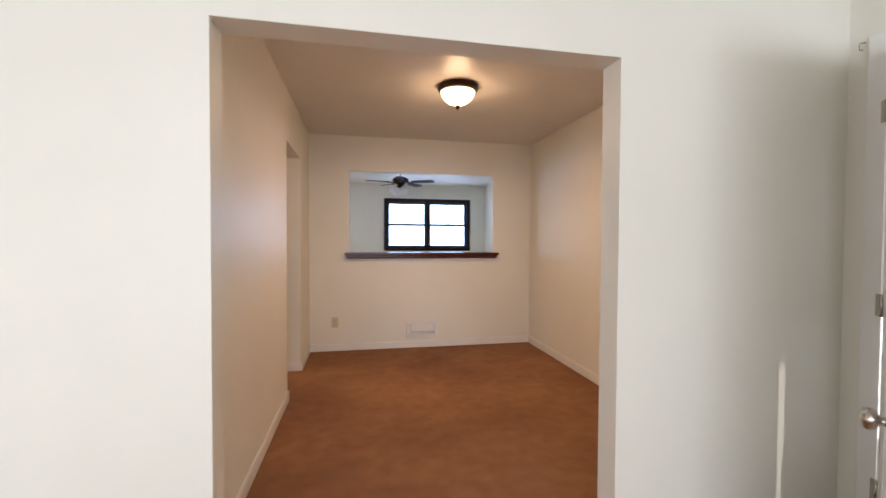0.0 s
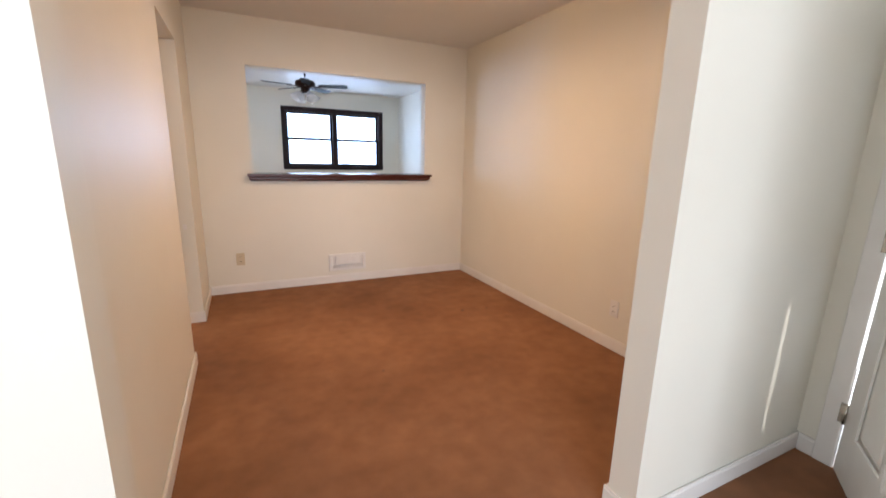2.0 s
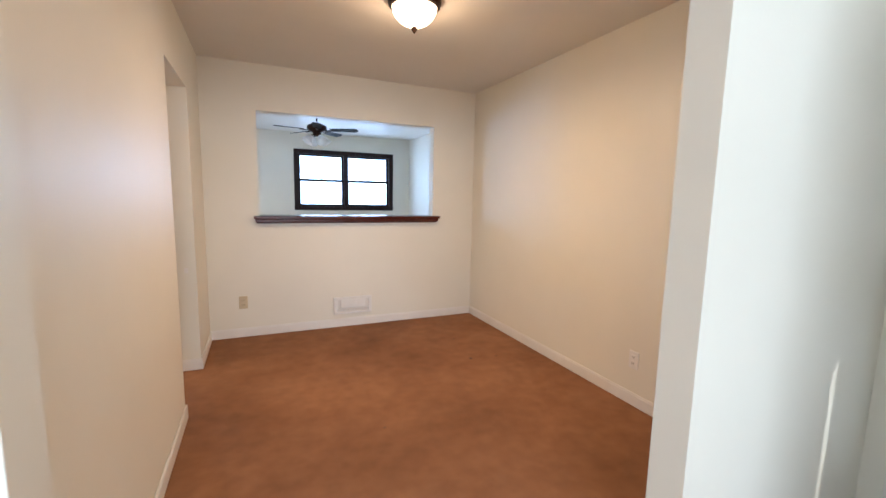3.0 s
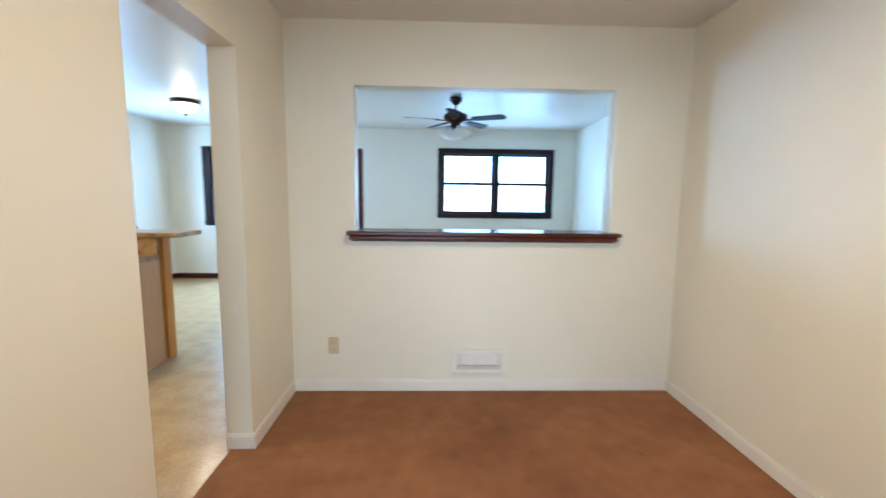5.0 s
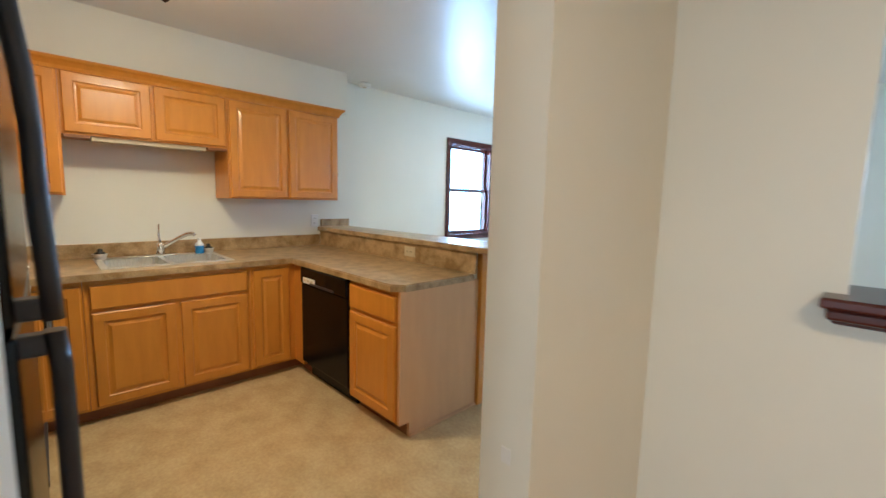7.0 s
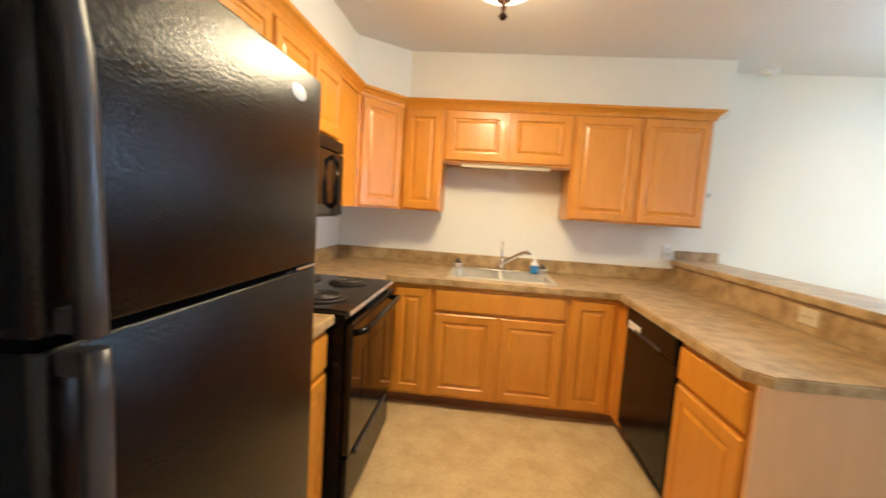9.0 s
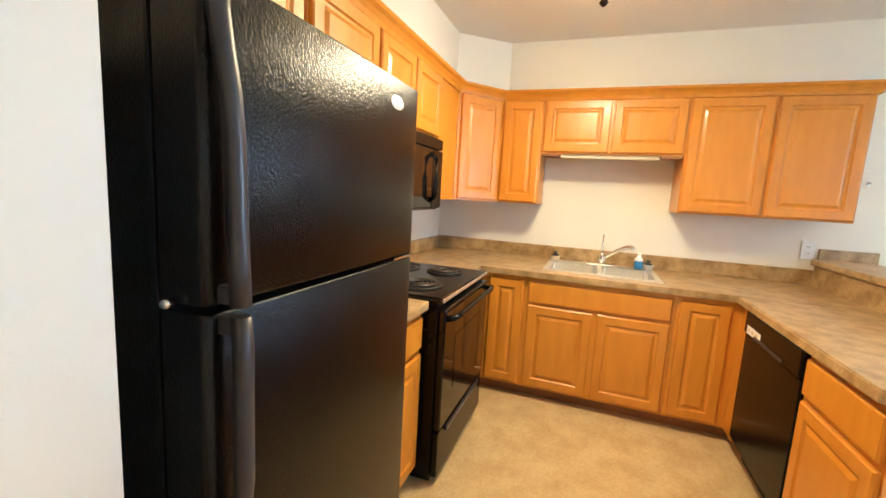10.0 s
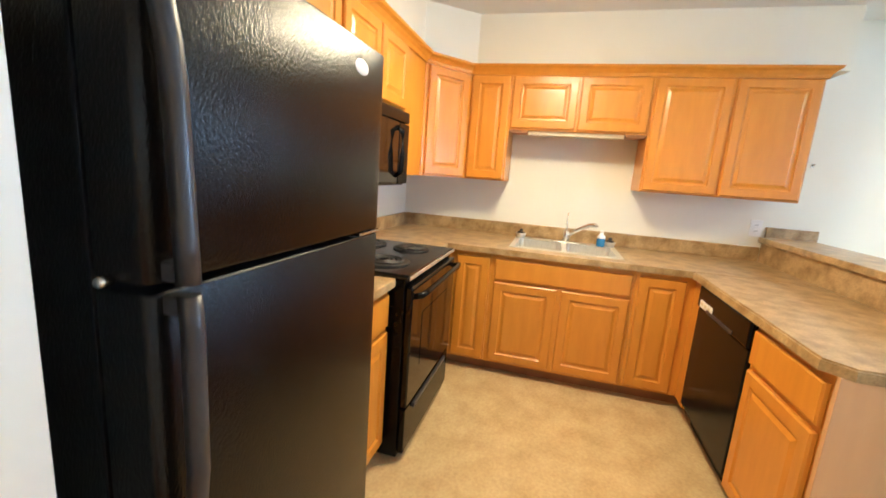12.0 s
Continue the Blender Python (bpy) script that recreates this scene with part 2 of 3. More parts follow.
# The opening at y -0.1 to 1.7 is unseen, made for an added lamp.
wall("wall_west", [(W - 0.12, W, -1.62, -0.1, 0, H), (W - 0.12, W, -0.1, 1.7, 0, 0.8), (W - 0.12, W, -0.1, 1.7, 2.1, H), (W - 0.12, W, 1.7, LY0, 0, H), (W - 0.12, W, LY0, LY1, 0, LZ0), (W - 0.12, W, LY0, LY1, LZ1, H), (W - 0.12, W, LY1, N + 0.12, 0, H)], "white painted outer wall behind the kitchen sink")
AX0, AX1, AZ0, AZ1 = 1.02, 2.77, 1.09, 2.075
BX0, BX1, BZ0, BZ1 = -2.71, -1.86, 0.93, 2.05
wall("wall_north", [(W, BX0, N, N + 0.12, 0, H), (BX0, BX1, N, N + 0.12, 0, BZ0), (BX0, BX1, N, N + 0.12, BZ1, H), (BX1, AX0, N, N + 0.12, 0, H), (AX0, AX1, N, N + 0.12, 0, AZ0), (AX0, AX1, N, N + 0.12, AZ1, H), (AX1, 3.30, N, N + 0.12, 0, H)], "pale painted outer wall with two windows")
structure("ceiling", boxes((W - 0.12, 3.30, -1.62, N + 0.12, H, H + 0.15)), CEILING, "beige painted ceiling with a slight gloss")
structure("floor_carpet", boxes((-0.205, 2.60, 3.19, 6.52, -0.06, 0), (W, 2.60, -1.5, 3.19, -0.06, 0)), CARPET, "worn reddish brown carpet with darker stains")
structure("floor_vinyl", boxes((W, -0.205, 4.39, 6.56, -0.06, -0.004), (W, 3.18, 6.56, N, -0.06, -0.004)), VINYL, "mottled beige sheet vinyl floor")

# soffit above the wall cabinets
UX, UY, UB, UT = W + 0.33, 4.72, 1.295, 2.03
bm = bmesh.new()
SXF, SYF = UX - 0.085, UY - 0.065
outline = [(W, 7.21), (SXF, 7.21), (SXF, 4.975), (SXF + 0.27, SYF), (-0.21, SYF), (-0.21, 4.39), (W, 4.39)]
low = [bm.verts.new((x, y, UT + 0.05)) for x, y in outline]
high = [bm.verts.new((x, y, H)) for x, y in outline]
bm.faces.new(low)
bm.faces.new(high[::-1])
for k in range(len(outline)):
    bm.faces.new((low[k], low[(k + 1) % 7], high[(k + 1) % 7], high[k]))
structure("soffit", bm, WALL, "cream painted soffit above the wall cabinets")


def baseboard(rows, mat=TRIM, label="white painted baseboard"):
    bm = bmesh.new()
    for x0, x1, y0, y1 in rows:
        box(bm, x0, x1, y0, y1, 0, 0.075, 0.005)
        box(bm, x0 + 0.003 * (x1 - x0 < 0.05), x1 - 0.003 * (x1 - x0 < 0.05), y0 + 0.003 * (y1 - y0 < 0.05), y1 - 0.003 * (y1 - y0 < 0.05), 0.072, 0.085, 0.002)
    return structure("baseboard", bm, mat, label)


baseboard([(-0.09, 2.53, 6.506, 6.52), (2.516, 2.53, 3.25, 6.506), (-0.09, -0.076, 3.25, 5.105), (-0.09, -0.076, 5.843, 6.506), (-0.228, -0.09, 5.843, 5.857), (1.44, 2.516, 3.25, 3.264)])
baseboard([(1.426, 2.53, 3.118, 3.132), (1.426, 1.44, 3.132, 3.264), (2.516, 2.53, 3.056, 3.118), (W, 0.012, 3.118, 3.132)])
baseboard([(W, 3.18, N - 0.014, N), (W, W + 0.014, 7.40, N - 0.014), (3.166, 3.18, 6.64, N - 0.014)], SILLWOOD, "dark red stained wooden baseboard")


# ---- windows ----
def window(name, along, a0, a1, z0, z1, wall_in, out, units, wood, label):
    """A wood-cased window of double-hung units in a wall; along: 'x' or 'y'; out: sign of the outdoor side."""
    def r(b0, b1, d0, d1, c0, c1):
        d0, d1 = wall_in + out * d0, wall_in + out * d1
        return (b0, b1, d0, d1, c0, c1) if along == "x" else (d0, d1, b0, b1, c0, c1)
    w = tagged(new(name, finish(name, boxes(r(a0, a0 + 0.02, 0, 0.12, z0, z1), r(a1 - 0.02, a1, 0, 0.12, z0, z1), r(a0 + 0.02, a1 - 0.02, 0, 0.12, z1 - 0.02, z1), r(a0 + 0.02, a1 - 0.02, 0, 0.12, z0, z0 + 0.02)), wood)), label, "window", kind="structure")
    for b0, b1, c0, c1 in ((a0 - 0.065, a0 + 0.006, z0 - 0.065, z1 + 0.065), (a1 - 0.006, a1 + 0.065, z0 - 0.065, z1 + 0.065), (a0 + 0.006, a1 - 0.006, z1 - 0.006, z1 + 0.065), (a0 + 0.006, a1 - 0.006, z0 - 0.065, z0 + 0.006)):
        part("casing", boxes(r(b0, b1, -0.02, 0, c0, c1), bevel=0.005), wood, w)
    part("window_sill", boxes(r(a0 - 0.07, a1 + 0.07, -0.038, -0.02, z0 - 0.02, z0 + 0.008), bevel=0.005), wood, w)
    step = (a1 - a0) / units
    for k in range(units):
        b0, b1 = a0 + k * step + 0.02, a0 + (k + 1) * step - 0.02
        if k:
            part("mullion", boxes(r(a0 + k * step - 0.035, a0 + k * step + 0.035, -0.012, 0.12, z0 + 0.02, z1 - 0.02), bevel=0.004), wood, w)
            b0 += 0.015
        if k < units - 1:
            b1 -= 0.015
        mid = (z0 + z1) / 2
        for c0, c1, d in ((z0 + 0.02, mid + 0.022, 0.045), (mid - 0.022, z1 - 0.02, 0.08)):
            sash = part("sash", boxes(r(b0, b0 + 0.032, d, d + 0.03, c0, c1), r(b1 - 0.032, b1, d, d + 0.03, c0, c1), r(b0 + 0.032, b1 - 0.032, d, d + 0.03, c0, c0 + 0.028), r(b0 + 0.032, b1 - 0.032, d, d + 0.03, c1 - 0.028, c1)), wood, w)
            pane = part("pane", boxes(r(b0 + 0.03, b1 - 0.03, d + 0.012, d + 0.016, c0 + 0.026, c1 - 0.026)), GLASS, sash)
            pane.visible_shadow = False
        part("sash_lock", boxes(r((b0 + b1) / 2 - 0.025, (b0 + b1) / 2 + 0.025, 0.035, 0.06, mid + 0.014, mid + 0.028), bevel=0.004), BRONZE, w)
    return w


window("window_1", "x", AX0, AX1, AZ0, AZ1, N, 1, 2, DARKWOOD, "dark stained twin double-hung window, closed")
window("window_2", "x", BX0, BX1, BZ0, BZ1, N, 1, 1, DARKWOOD, "dark stained double-hung window, closed")
window("window_3", "y", LY0, LY1, LZ0, LZ1, W, -1, 1, SILLWOOD, "reddish brown wood double-hung window, closed")

# ---- pass-through shelf and post ----
shelf = thing("pass_through_shelf", (1.2, 6.5, 1.05), "cherry-stained wooden shelf capping the pass-through", "shelf")
part("board", boxes((0.300, 2.10, 6.425, 6.72, 1.092, 1.118), bevel=0.006), SILLWOOD, shelf)
part("moulding", boxes((0.312, 2.088, 6.447, 6.519, 1.062, 1.092), (0.322, 2.078, 6.470, 6.519, 1.050, 1.062), bevel=0.008), SILLWOOD, shelf)
single("wooden_post", boxes((0.06, 0.158, 7.98, 8.04, 0, 1.82), bevel=0.004), SILLWOOD, "dark red stained wooden post beside the pass-through", "post")


# ---- fixtures ----
single("strike_plate", boxes((-0.166, -0.140, 5.8545, 5.857, 0.735, 0.772), bevel=0.001), TRIM, "small painted strike plate on the doorway jamb", "strike plate")
def outlet(p, u, n, mat, label, category="outlet", wide=False):
    m = face_map(p, u, n)
    o = thing("wall_outlet", p, label, category)
    a, b = (0.058, 0.036) if wide else (0.036, 0.058)
    part("cover_plate", box(bmesh.new(), -a, a, -b, b, 0, 0.007, 0.003, m), mat, o)
    for s in (-1, 1):
        c = (s * 0.021, 0) if wide else (0, s * 0.021)
        part("socket", box(bmesh.new(), c[0] - 0.015, c[0] + 0.015, c[1] - 0.014, c[1] + 0.014, 0.006, 0.0095, 0.002, m), mat, o)
        for d in (-0.006, 0.006):
            part("slot", box(bmesh.new(), c[0] + d - 0.0012, c[0] + d + 0.0012, c[1] - 0.006, c[1] + 0.006, 0.0094, 0.0102, 0, m), SLOT, o)
    return o


outlet((0.187, 6.52, 0.325), (1, 0, 0), (0, -1, 0), BEIGE, "almond plastic power outlet low on the wall")
outlet((2.53, 4.24, 0.30), (0, -1, 0), (-1, 0, 0), WHITE, "white plastic power outlet low on the wall")
outlet((W, 7.00, 1.10), (0, 1, 0), (1, 0, 0), WHITE, "white plastic outlet above the worktop")
outlet((-1.93, 7.045, 0.945), (1, 0, 0), (0, -1, 0), BEIGE, "cream plastic outlet set sideways in the bar", wide=True)
wh = thing("wall_hook", (W, 7.245, 1.545), "small grey metal hook on the wall", "hook")
part("plate", boxes((W, W + 0.004, 7.238, 7.252, 1.53, 1.56), bevel=0.001), NICKEL, wh)
part("prong", tube([(W + 0.003, 7.245, 1.55), (W + 0.022, 7.245, 1.545), (W + 0.026, 7.245, 1.553)], 0.004, 8), NICKEL, wh)

vent = thing("wall_register", (1.19, 6.52, 0.12), "white metal air register low on the wall", "vent")
part("backing", boxes((1.02, 1.35, 6.516, 6.519, 0.14, 0.30)), VENTGREY, vent)
for r in ((0.995, 1.375, 6.495, 6.516, 0.275, 0.305), (0.995, 1.375, 6.495, 6.516, 0.133, 0.160), (0.995, 1.03, 6.495, 6.516, 0.160, 0.275), (1.34, 1.375, 6.495, 6.516, 0.160, 0.275)):
    part("frame", boxes(r, bevel=0.004), WHITE, vent)
part("damper_plate", boxes((1.062, 1.308, 6.493, 6.512, 0.196, 0.276), bevel=0.003), WHITE, vent)
for z in (0.163, 0.178):
    part("slat", boxes((1.034, 1.336, 6.496, 6.514, z, z + 0.008), bevel=0.002), WHITE, vent)


def flush_light(x, y, r, label, finial=False):
    t = thing("ceiling_light", (x, y, H), label, "ceiling light")
    part("pan", lathe([(r, 0), (r, -0.012), (r * 0.97, -0.03), (r * 0.86, -0.045), (r * 0.84, -0.036)], Matrix.Translation((x, y, H))), BRONZE, t, "bronze metal rim")
    dome = [(r * 0.84 * math.cos(a), -0.036 - 0.105 * math.sin(a)) for a in [k * math.pi / 2 / 9 for k in range(10)]]
    g = part("glass_bowl", lathe(dome, Matrix.Translation((x, y, H))), LAMPGLASS, t, "lit frosted glass bowl")
    g.visible_shadow = False
    part("finial", lathe([(0.006, -0.138), (0.016, -0.146), (0.018, -0.158), (0.010, -0.168), (0.002, -0.18)], Matrix.Translation((x, y, H)), 16), BRONZE, t)


flush_light(1.20, 4.81, 0.155, "round flush ceiling light, lit, bronze rim")
flush_light(-2.04, 8.85, 0.155, "round flush ceiling light, lit, bronze rim")


def bowl_light(x, y, label):
    t = thing("ceiling_light", (x, y, H), label, "ceiling light")
    T = Matrix.Translation((x, y, H))
    part("canopy", lathe([(0.075, 0), (0.073, -0.018), (0.02, -0.032), (0.010, -0.10), (0.010, -0.24)], T), BRONZE, t)
    g = part("glass_bowl", lathe([(0.205, -0.045), (0.20, -0.065), (0.17, -0.115), (0.11, -0.155), (0.035, -0.175), (0.033, -0.17), (0.10, -0.145), (0.16, -0.105), (0.195, -0.045)], T), LAMPGLASS, t, "lit frosted glass bowl")
    g.visible_shadow = False
    part("finial", lathe([(0.034, -0.172), (0.036, -0.185), (0.012, -0.198), (0.010, -0.235), (0.020, -0.254), (0.012, -0.265), (0.001, -0.272)], T, 16), BRONZE, t)


bowl_light(-1.93, 5.60, "glass bowl ceiling light with bronze finial, lit")

sd = thing("smoke_detector", (W + 0.1, 7.5, H), "white round smoke detector on the ceiling", "smoke detector")
part("housing", lathe([(0.06, 0), (0.06, -0.018), (0.052, -0.032), (0.02, -0.036)], Matrix.Translation((W + 0.09, 7.5, H))), WHITE, sd)
part("cap", lathe([(0.02, -0.035), (0.018, -0.041)], Matrix.Translation((W + 0.09, 7.5, H))), BEIGE, sd)

# ceiling fan
FX, FY = 1.11, 8.45
fan = thing("ceiling_fan", (FX, FY, H), "dark five-blade ceiling fan with four frosted shades", "ceiling fan")
T = Matrix.Translation((FX, FY, H))
part("canopy", lathe([(0.02, 0), (0.068, -0.006), (0.07, -0.035), (0.035, -0.075), (0.016, -0.085)], T), BRONZE, fan)
part("downrod", lathe([(0.011, -0.08), (0.011, -0.13)], T, 12), BRONZE, fan)
T = Matrix.Translation((FX, FY, H - 0.02))
part("motor", lathe([(0.03, -0.125), (0.06, -0.135), (0.125, -0.165), (0.135, -0.20), (0.115, -0.235), (0.06, -0.255), (0.055, -0.29), (0.03, -0.31)], T), BRONZE, fan)
for k in range(5):
    R = T @ pose(0, 0, -0.225, 0, 0, 47 + 72 * k) @ pose(0, 0, 0, -11, 0, 0)
    bm = bmesh.new()
    shape = [(0.19, -0.05), (0.30, -0.058), (0.52, -0.066), (0.56, -0.045), (0.57, 0.0), (0.56, 0.045), (0.52, 0.066), (0.30, 0.058), (0.19, 0.05)]
    a = [bm.verts.new((x, y, 0)) for x, y in shape]
    b = [bm.verts.new((x, y, 0.006)) for x, y in shape]
    bm.faces.new(a[::-1])
    bm.faces.new(b)
    for i in range(len(shape)):
        j = (i + 1) % len(shape)
        bm.faces.new((a[i], a[j], b[j], b[i]))
    bm.transform(R)
    blade = part("blade", bm, FANBLADE, fan)
    part("blade_iron", box(bmesh.new(), 0.09, 0.24, -0.016, 0.016, -0.012, -0.001, 0.003, R), BRONZE, blade)
for k in range(4):
    R = T @ pose(0, 0, -0.295, 0, 0, 20 + 90 * k)
    arm = part("lamp_arm", tube([R @ Vector(p) for p in ((0.02, 0, 0), (0.06, 0, 0.004), (0.085, 0, -0.012))], 0.008), BRONZE, fan)
    part("glass_shade", lathe([(0.02, 0), (0.036, -0.025), (0.055, -0.065), (0.075, -0.11), (0.071, -0.11), (0.051, -0.065), (0.032, -0.025)], R @ pose(0.085, 0, -0.01, 0, -38, 0), 20), SHADEGLASS, arm, "frosted glass shade")

# ---- front door, standing open ----
frame_bm = boxes((2.52, 2.665, 2.072, 2.09, 0, 2.03), (2.60, 2.665, 2.972, 2.988, 0, 2.03), (2.52, 2.665, 2.072, 2.988, 2.03, 2.048))
structure("door_frame", frame_bm, TRIM, "white painted front door frame")
# Strips added in the hinge gap so sun passes only between z 0.48 and 1.03.
structure("weatherstrip", boxes((2.516, 2.598, 2.9805, 2.9835, 1.03, 2.03), (2.516, 2.598, 2.9805, 2.9835, 0, 0.48)), TRIM, "white strips added in the hinge gap to shape the sun streak")
structure("trim_door", boxes((2.513, 2.53, 2.984, 3.055, 0, 2.115), (2.513, 2.53, 2.005, 2.068, 0, 2.115), (2.513, 2.53, 2.068, 2.984, 2.052, 2.115), bevel=0.004), TRIM, "white painted door casing")
LEAF = face_map((2.509, 2.976, 0.008), (-0.83, -0.558, 0), (-0.558, 0.83, 0))
door = tagged(new("door_1", finish("door_1", box(bmesh.new(), 0.003, 0.90, 0, 2.015, -0.04, 0.0, 0.003, LEAF), TRIM)), "white painted front door standing half open", "door", kind="structure")
for u0, u1, v0, v1 in ((0.12, 0.42, 0.2, 0.85), (0.50, 0.80, 0.2, 0.85), (0.12, 0.42, 1.05, 1.85), (0.50, 0.80, 1.05, 1.85)):
    part("door_panel", raised_door(u1 - u0, v1 - v0, LEAF @ Matrix.Translation((u0, v0, 0)), 0.03, 0.006), TRIM, door)
for s, o in ((1, 0.0), (-1, -0.04)):
    K = LEAF @ Matrix.Translation((0.835, 0.80, o)) @ (Matrix.Identity(4) if s > 0 else pose(0, 0, 0, 180, 0, 0))
    part("door_knob", lathe([(0.032, 0), (0.032, 0.006), (0.012, 0.012), (0.011, 0.032), (0.024, 0.040), (0.029, 0.052), (0.026, 0.064), (0.012, 0.071)], K, 24), NICKEL, door, "satin nickel knob")
for z in (0.27, 1.02, 1.79):
    h = part("hinge", lathe([(0.007, z - 0.045), (0.007, z + 0.045)], Matrix.Translation((2.503, 2.978, 0)), 12), NICKEL, door)
    part("hinge_leaf", boxes((2.506, 2.5125, 2.970, 3.00, z - 0.044, z + 0.044)), NICKEL, h)
hook = tube([(2.53, 3.075, 2.10), (2.505, 3.075, 2.095), (2.497, 3.075, 2.08), (2.503, 3.075, 2.065), (2.515, 3.075, 2.068)], 0.003, 8)
single("wall_hook", hook, NICKEL, "small metal hook beside the door casing", "hook")

# ---- kitchen: base cabinets ----
CT, CU = 0.87, 0.832
FX0 = -2.60
BX_FACE, PEN_Y, RNG_Y = FX0, 6.475, 4.985


def base_cabinet(x0, x1, y0, y1, face, doors, label, drawers=(), top=CU):
    """A base unit: body, recessed toe kick and fronts. face: '+x', '-y' or '+y'. doors: (u0, u1, z0, z1) on the face."""
    t = thing("base_cabinet", ((x0 + x1) / 2, (y0 + y1) / 2, 0), label, "cabinet", "kitchen base cabinets")
    k = [x0, x1, y0, y1]
    if face == "+x":
        k[1] -= 0.07
        m = face_map((x1, 0, 0), (0, 1, 0), (1, 0, 0))
    elif face == "-y":
        k[2] += 0.07
        m = face_map((0, y0, 0), (1, 0, 0), (0, -1, 0))
    else:
        k[3] -= 0.07
        m = face_map((0, y1, 0), (-1, 0, 0), (0, 1, 0))
    part("body", boxes((x0 + 0.001, x1, y0 + 0.001, y1 - 0.001, 0.08, top)), HONEY, t)
    if top < CU:
        part("front_rail", boxes((x1 - 0.02, x1, y0 + 0.001, y1 - 0.001, top, CU)), HONEY, t)
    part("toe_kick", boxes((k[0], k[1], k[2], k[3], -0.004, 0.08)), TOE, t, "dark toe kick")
    for rows, plain in ((doors, False), (drawers, True)):
        for u0, u1, z0, z1 in rows:
            if face == "+y":
                u0, u1 = -u1, -u0
            part("drawer_front" if plain else "door", raised_door(u1 - u0, z1 - z0, m @ Matrix.Translation((u0, z0, 0)), plain=plain), HONEY, t)
    return t


WB = W + 0.006
base_cabinet(WB, FX0, 4.40, 5.275, "+x", [(5.045, 5.265, 0.098, 0.80)], "honey maple corner base cabinet with raised-panel door")
base_cabinet(WB, FX0, 5.275, 6.155, "+x", [(5.305, 5.705, 0.098, 0.645), (5.735, 6.135, 0.098, 0.645)], "honey maple sink cabinet with two raised-panel doors", [(5.305, 6.135, 0.665, 0.80)], 0.66)
base_cabinet(WB, FX0, 6.155, 7.045, "+x", [(6.175, 6.43, 0.098, 0.80)], "honey maple base cabinet in the inner corner")
base_cabinet(FX0 + 0.001, -2.455, PEN_Y, 7.045, "-y", [], "narrow honey maple filler beside the dishwasher")
base_cabinet(-1.815, -1.335, PEN_Y, 7.045, "-y", [(-1.795, -1.345, 0.098, 0.635)], "honey maple cabinet with drawer at the peninsula end", [(-1.795, -1.345, 0.66, 0.80)])
base_cabinet(-1.545, -1.142, 4.40, RNG_Y, "+y", [(-1.525, -1.16, 0.098, 0.635)], "narrow honey maple cabinet between range and refrigerator", [(-1.525, -1.16, 0.66, 0.80)])
end = boxes((-1.334, -1.315, PEN_Y, 7.10, 0.08, CU), (-1.334, -1.315, PEN_Y + 0.07, 7.10, -0.004, 0.08))
single("end_panel", end, PANEL, "pinkish maple veneer end panel of the peninsula", "panel")
single("shoe_moulding", boxes((-1.315, -1.303, PEN_Y + 0.07, 7.10, -0.004, 0.012), bevel=0.003), PANEL, "thin wooden shoe moulding along the peninsula", "moulding")

# worktop with sink cut-out
SX0, SX1, SY0, SY1 = -3.20, -2.70, 5.38, 6.075
FC = FX0 + 0.035
wt = thing("worktop", (-2.9, 5.7, CU), "brown stone-pattern laminate worktop with backsplash", "worktop")
for r in ((W, FC, 4.39, SY0, CU, CT), (W, SX0, SY0, SY1, CU, CT), (SX1, FC, SY0, SY1, CU, CT), (W, FC, SY1, 7.045, CU, CT), (FC, -2.315, 4.39, 4.98, CU, CT)):
    part("slab", boxes(r), LAMINATE, wt)
bm = bmesh.new()
outline = [(FC, 6.44), (-1.36, 6.44), (-1.30, 6.50), (-1.30, 7.045), (FC, 7.045)]
lo = [bm.verts.new((x, y, CU)) for x, y in outline]
hi = [bm.verts.new((x, y, CT)) for x, y in outline]
bm.faces.new(lo[::-1])
bm.faces.new(hi)
for k in range(5):
    bm.faces.new((lo[k], lo[(k + 1) % 5], hi[(k + 1) % 5], hi[k]))
bmesh.ops.bevel(bm, geom=[e for e in bm.edges if abs(e.verts[0].co.z - CT) < 1e-4 and abs(e.verts[1].co.z - CT) < 1e-4], offset=0.006, segments=2, affect="EDGES")
part("peninsula_slab", bm, LAMINATE, wt)
part("backsplash", boxes((W, W + 0.02, 4.41, 7.045, CT, CT + 0.10), bevel=0.004), LAMINATE, wt)
part("backsplash", boxes((W, -2.315, 4.39, 4.41, CT, CT + 0.10), bevel=0.004), LAMINATE, wt)
single("small_worktop", boxes((-1.547, -1.14, 4.39, RNG_Y + 0.035, CU, CT), bevel=0.005), LAMINATE, "short brown laminate worktop beside the range", "worktop")

# raised bar
bar = thing("breakfast_bar", (-2.3, 7.12, 0), "raised breakfast bar on a low wall, brown laminate top", "bar")
part("low_wall", boxes((W, -1.335, 7.062, 7.19, -0.004, 1.005)), WALL, bar)
part("splash_panel", boxes((W + 0.021, -1.30, 7.045, 7.061, CT, 1.005)), LAMINATE, bar)
part("bar_top", boxes((W + 0.02, -1.12, 7.02, 7.36, 1.006, 1.044), bevel=0.006), LAMINATE, bar, "laminate bar top")
part("side_splash", boxes((W, W + 0.02, 7.06, 7.365, 1.006, 1.115), bevel=0.004), LAMINATE, bar)
part("end_post", boxes((-1.334, -1.29, 7.101, 7.20, -0.004, 1.005), bevel=0.006), HONEY, bar, "honey maple end post")

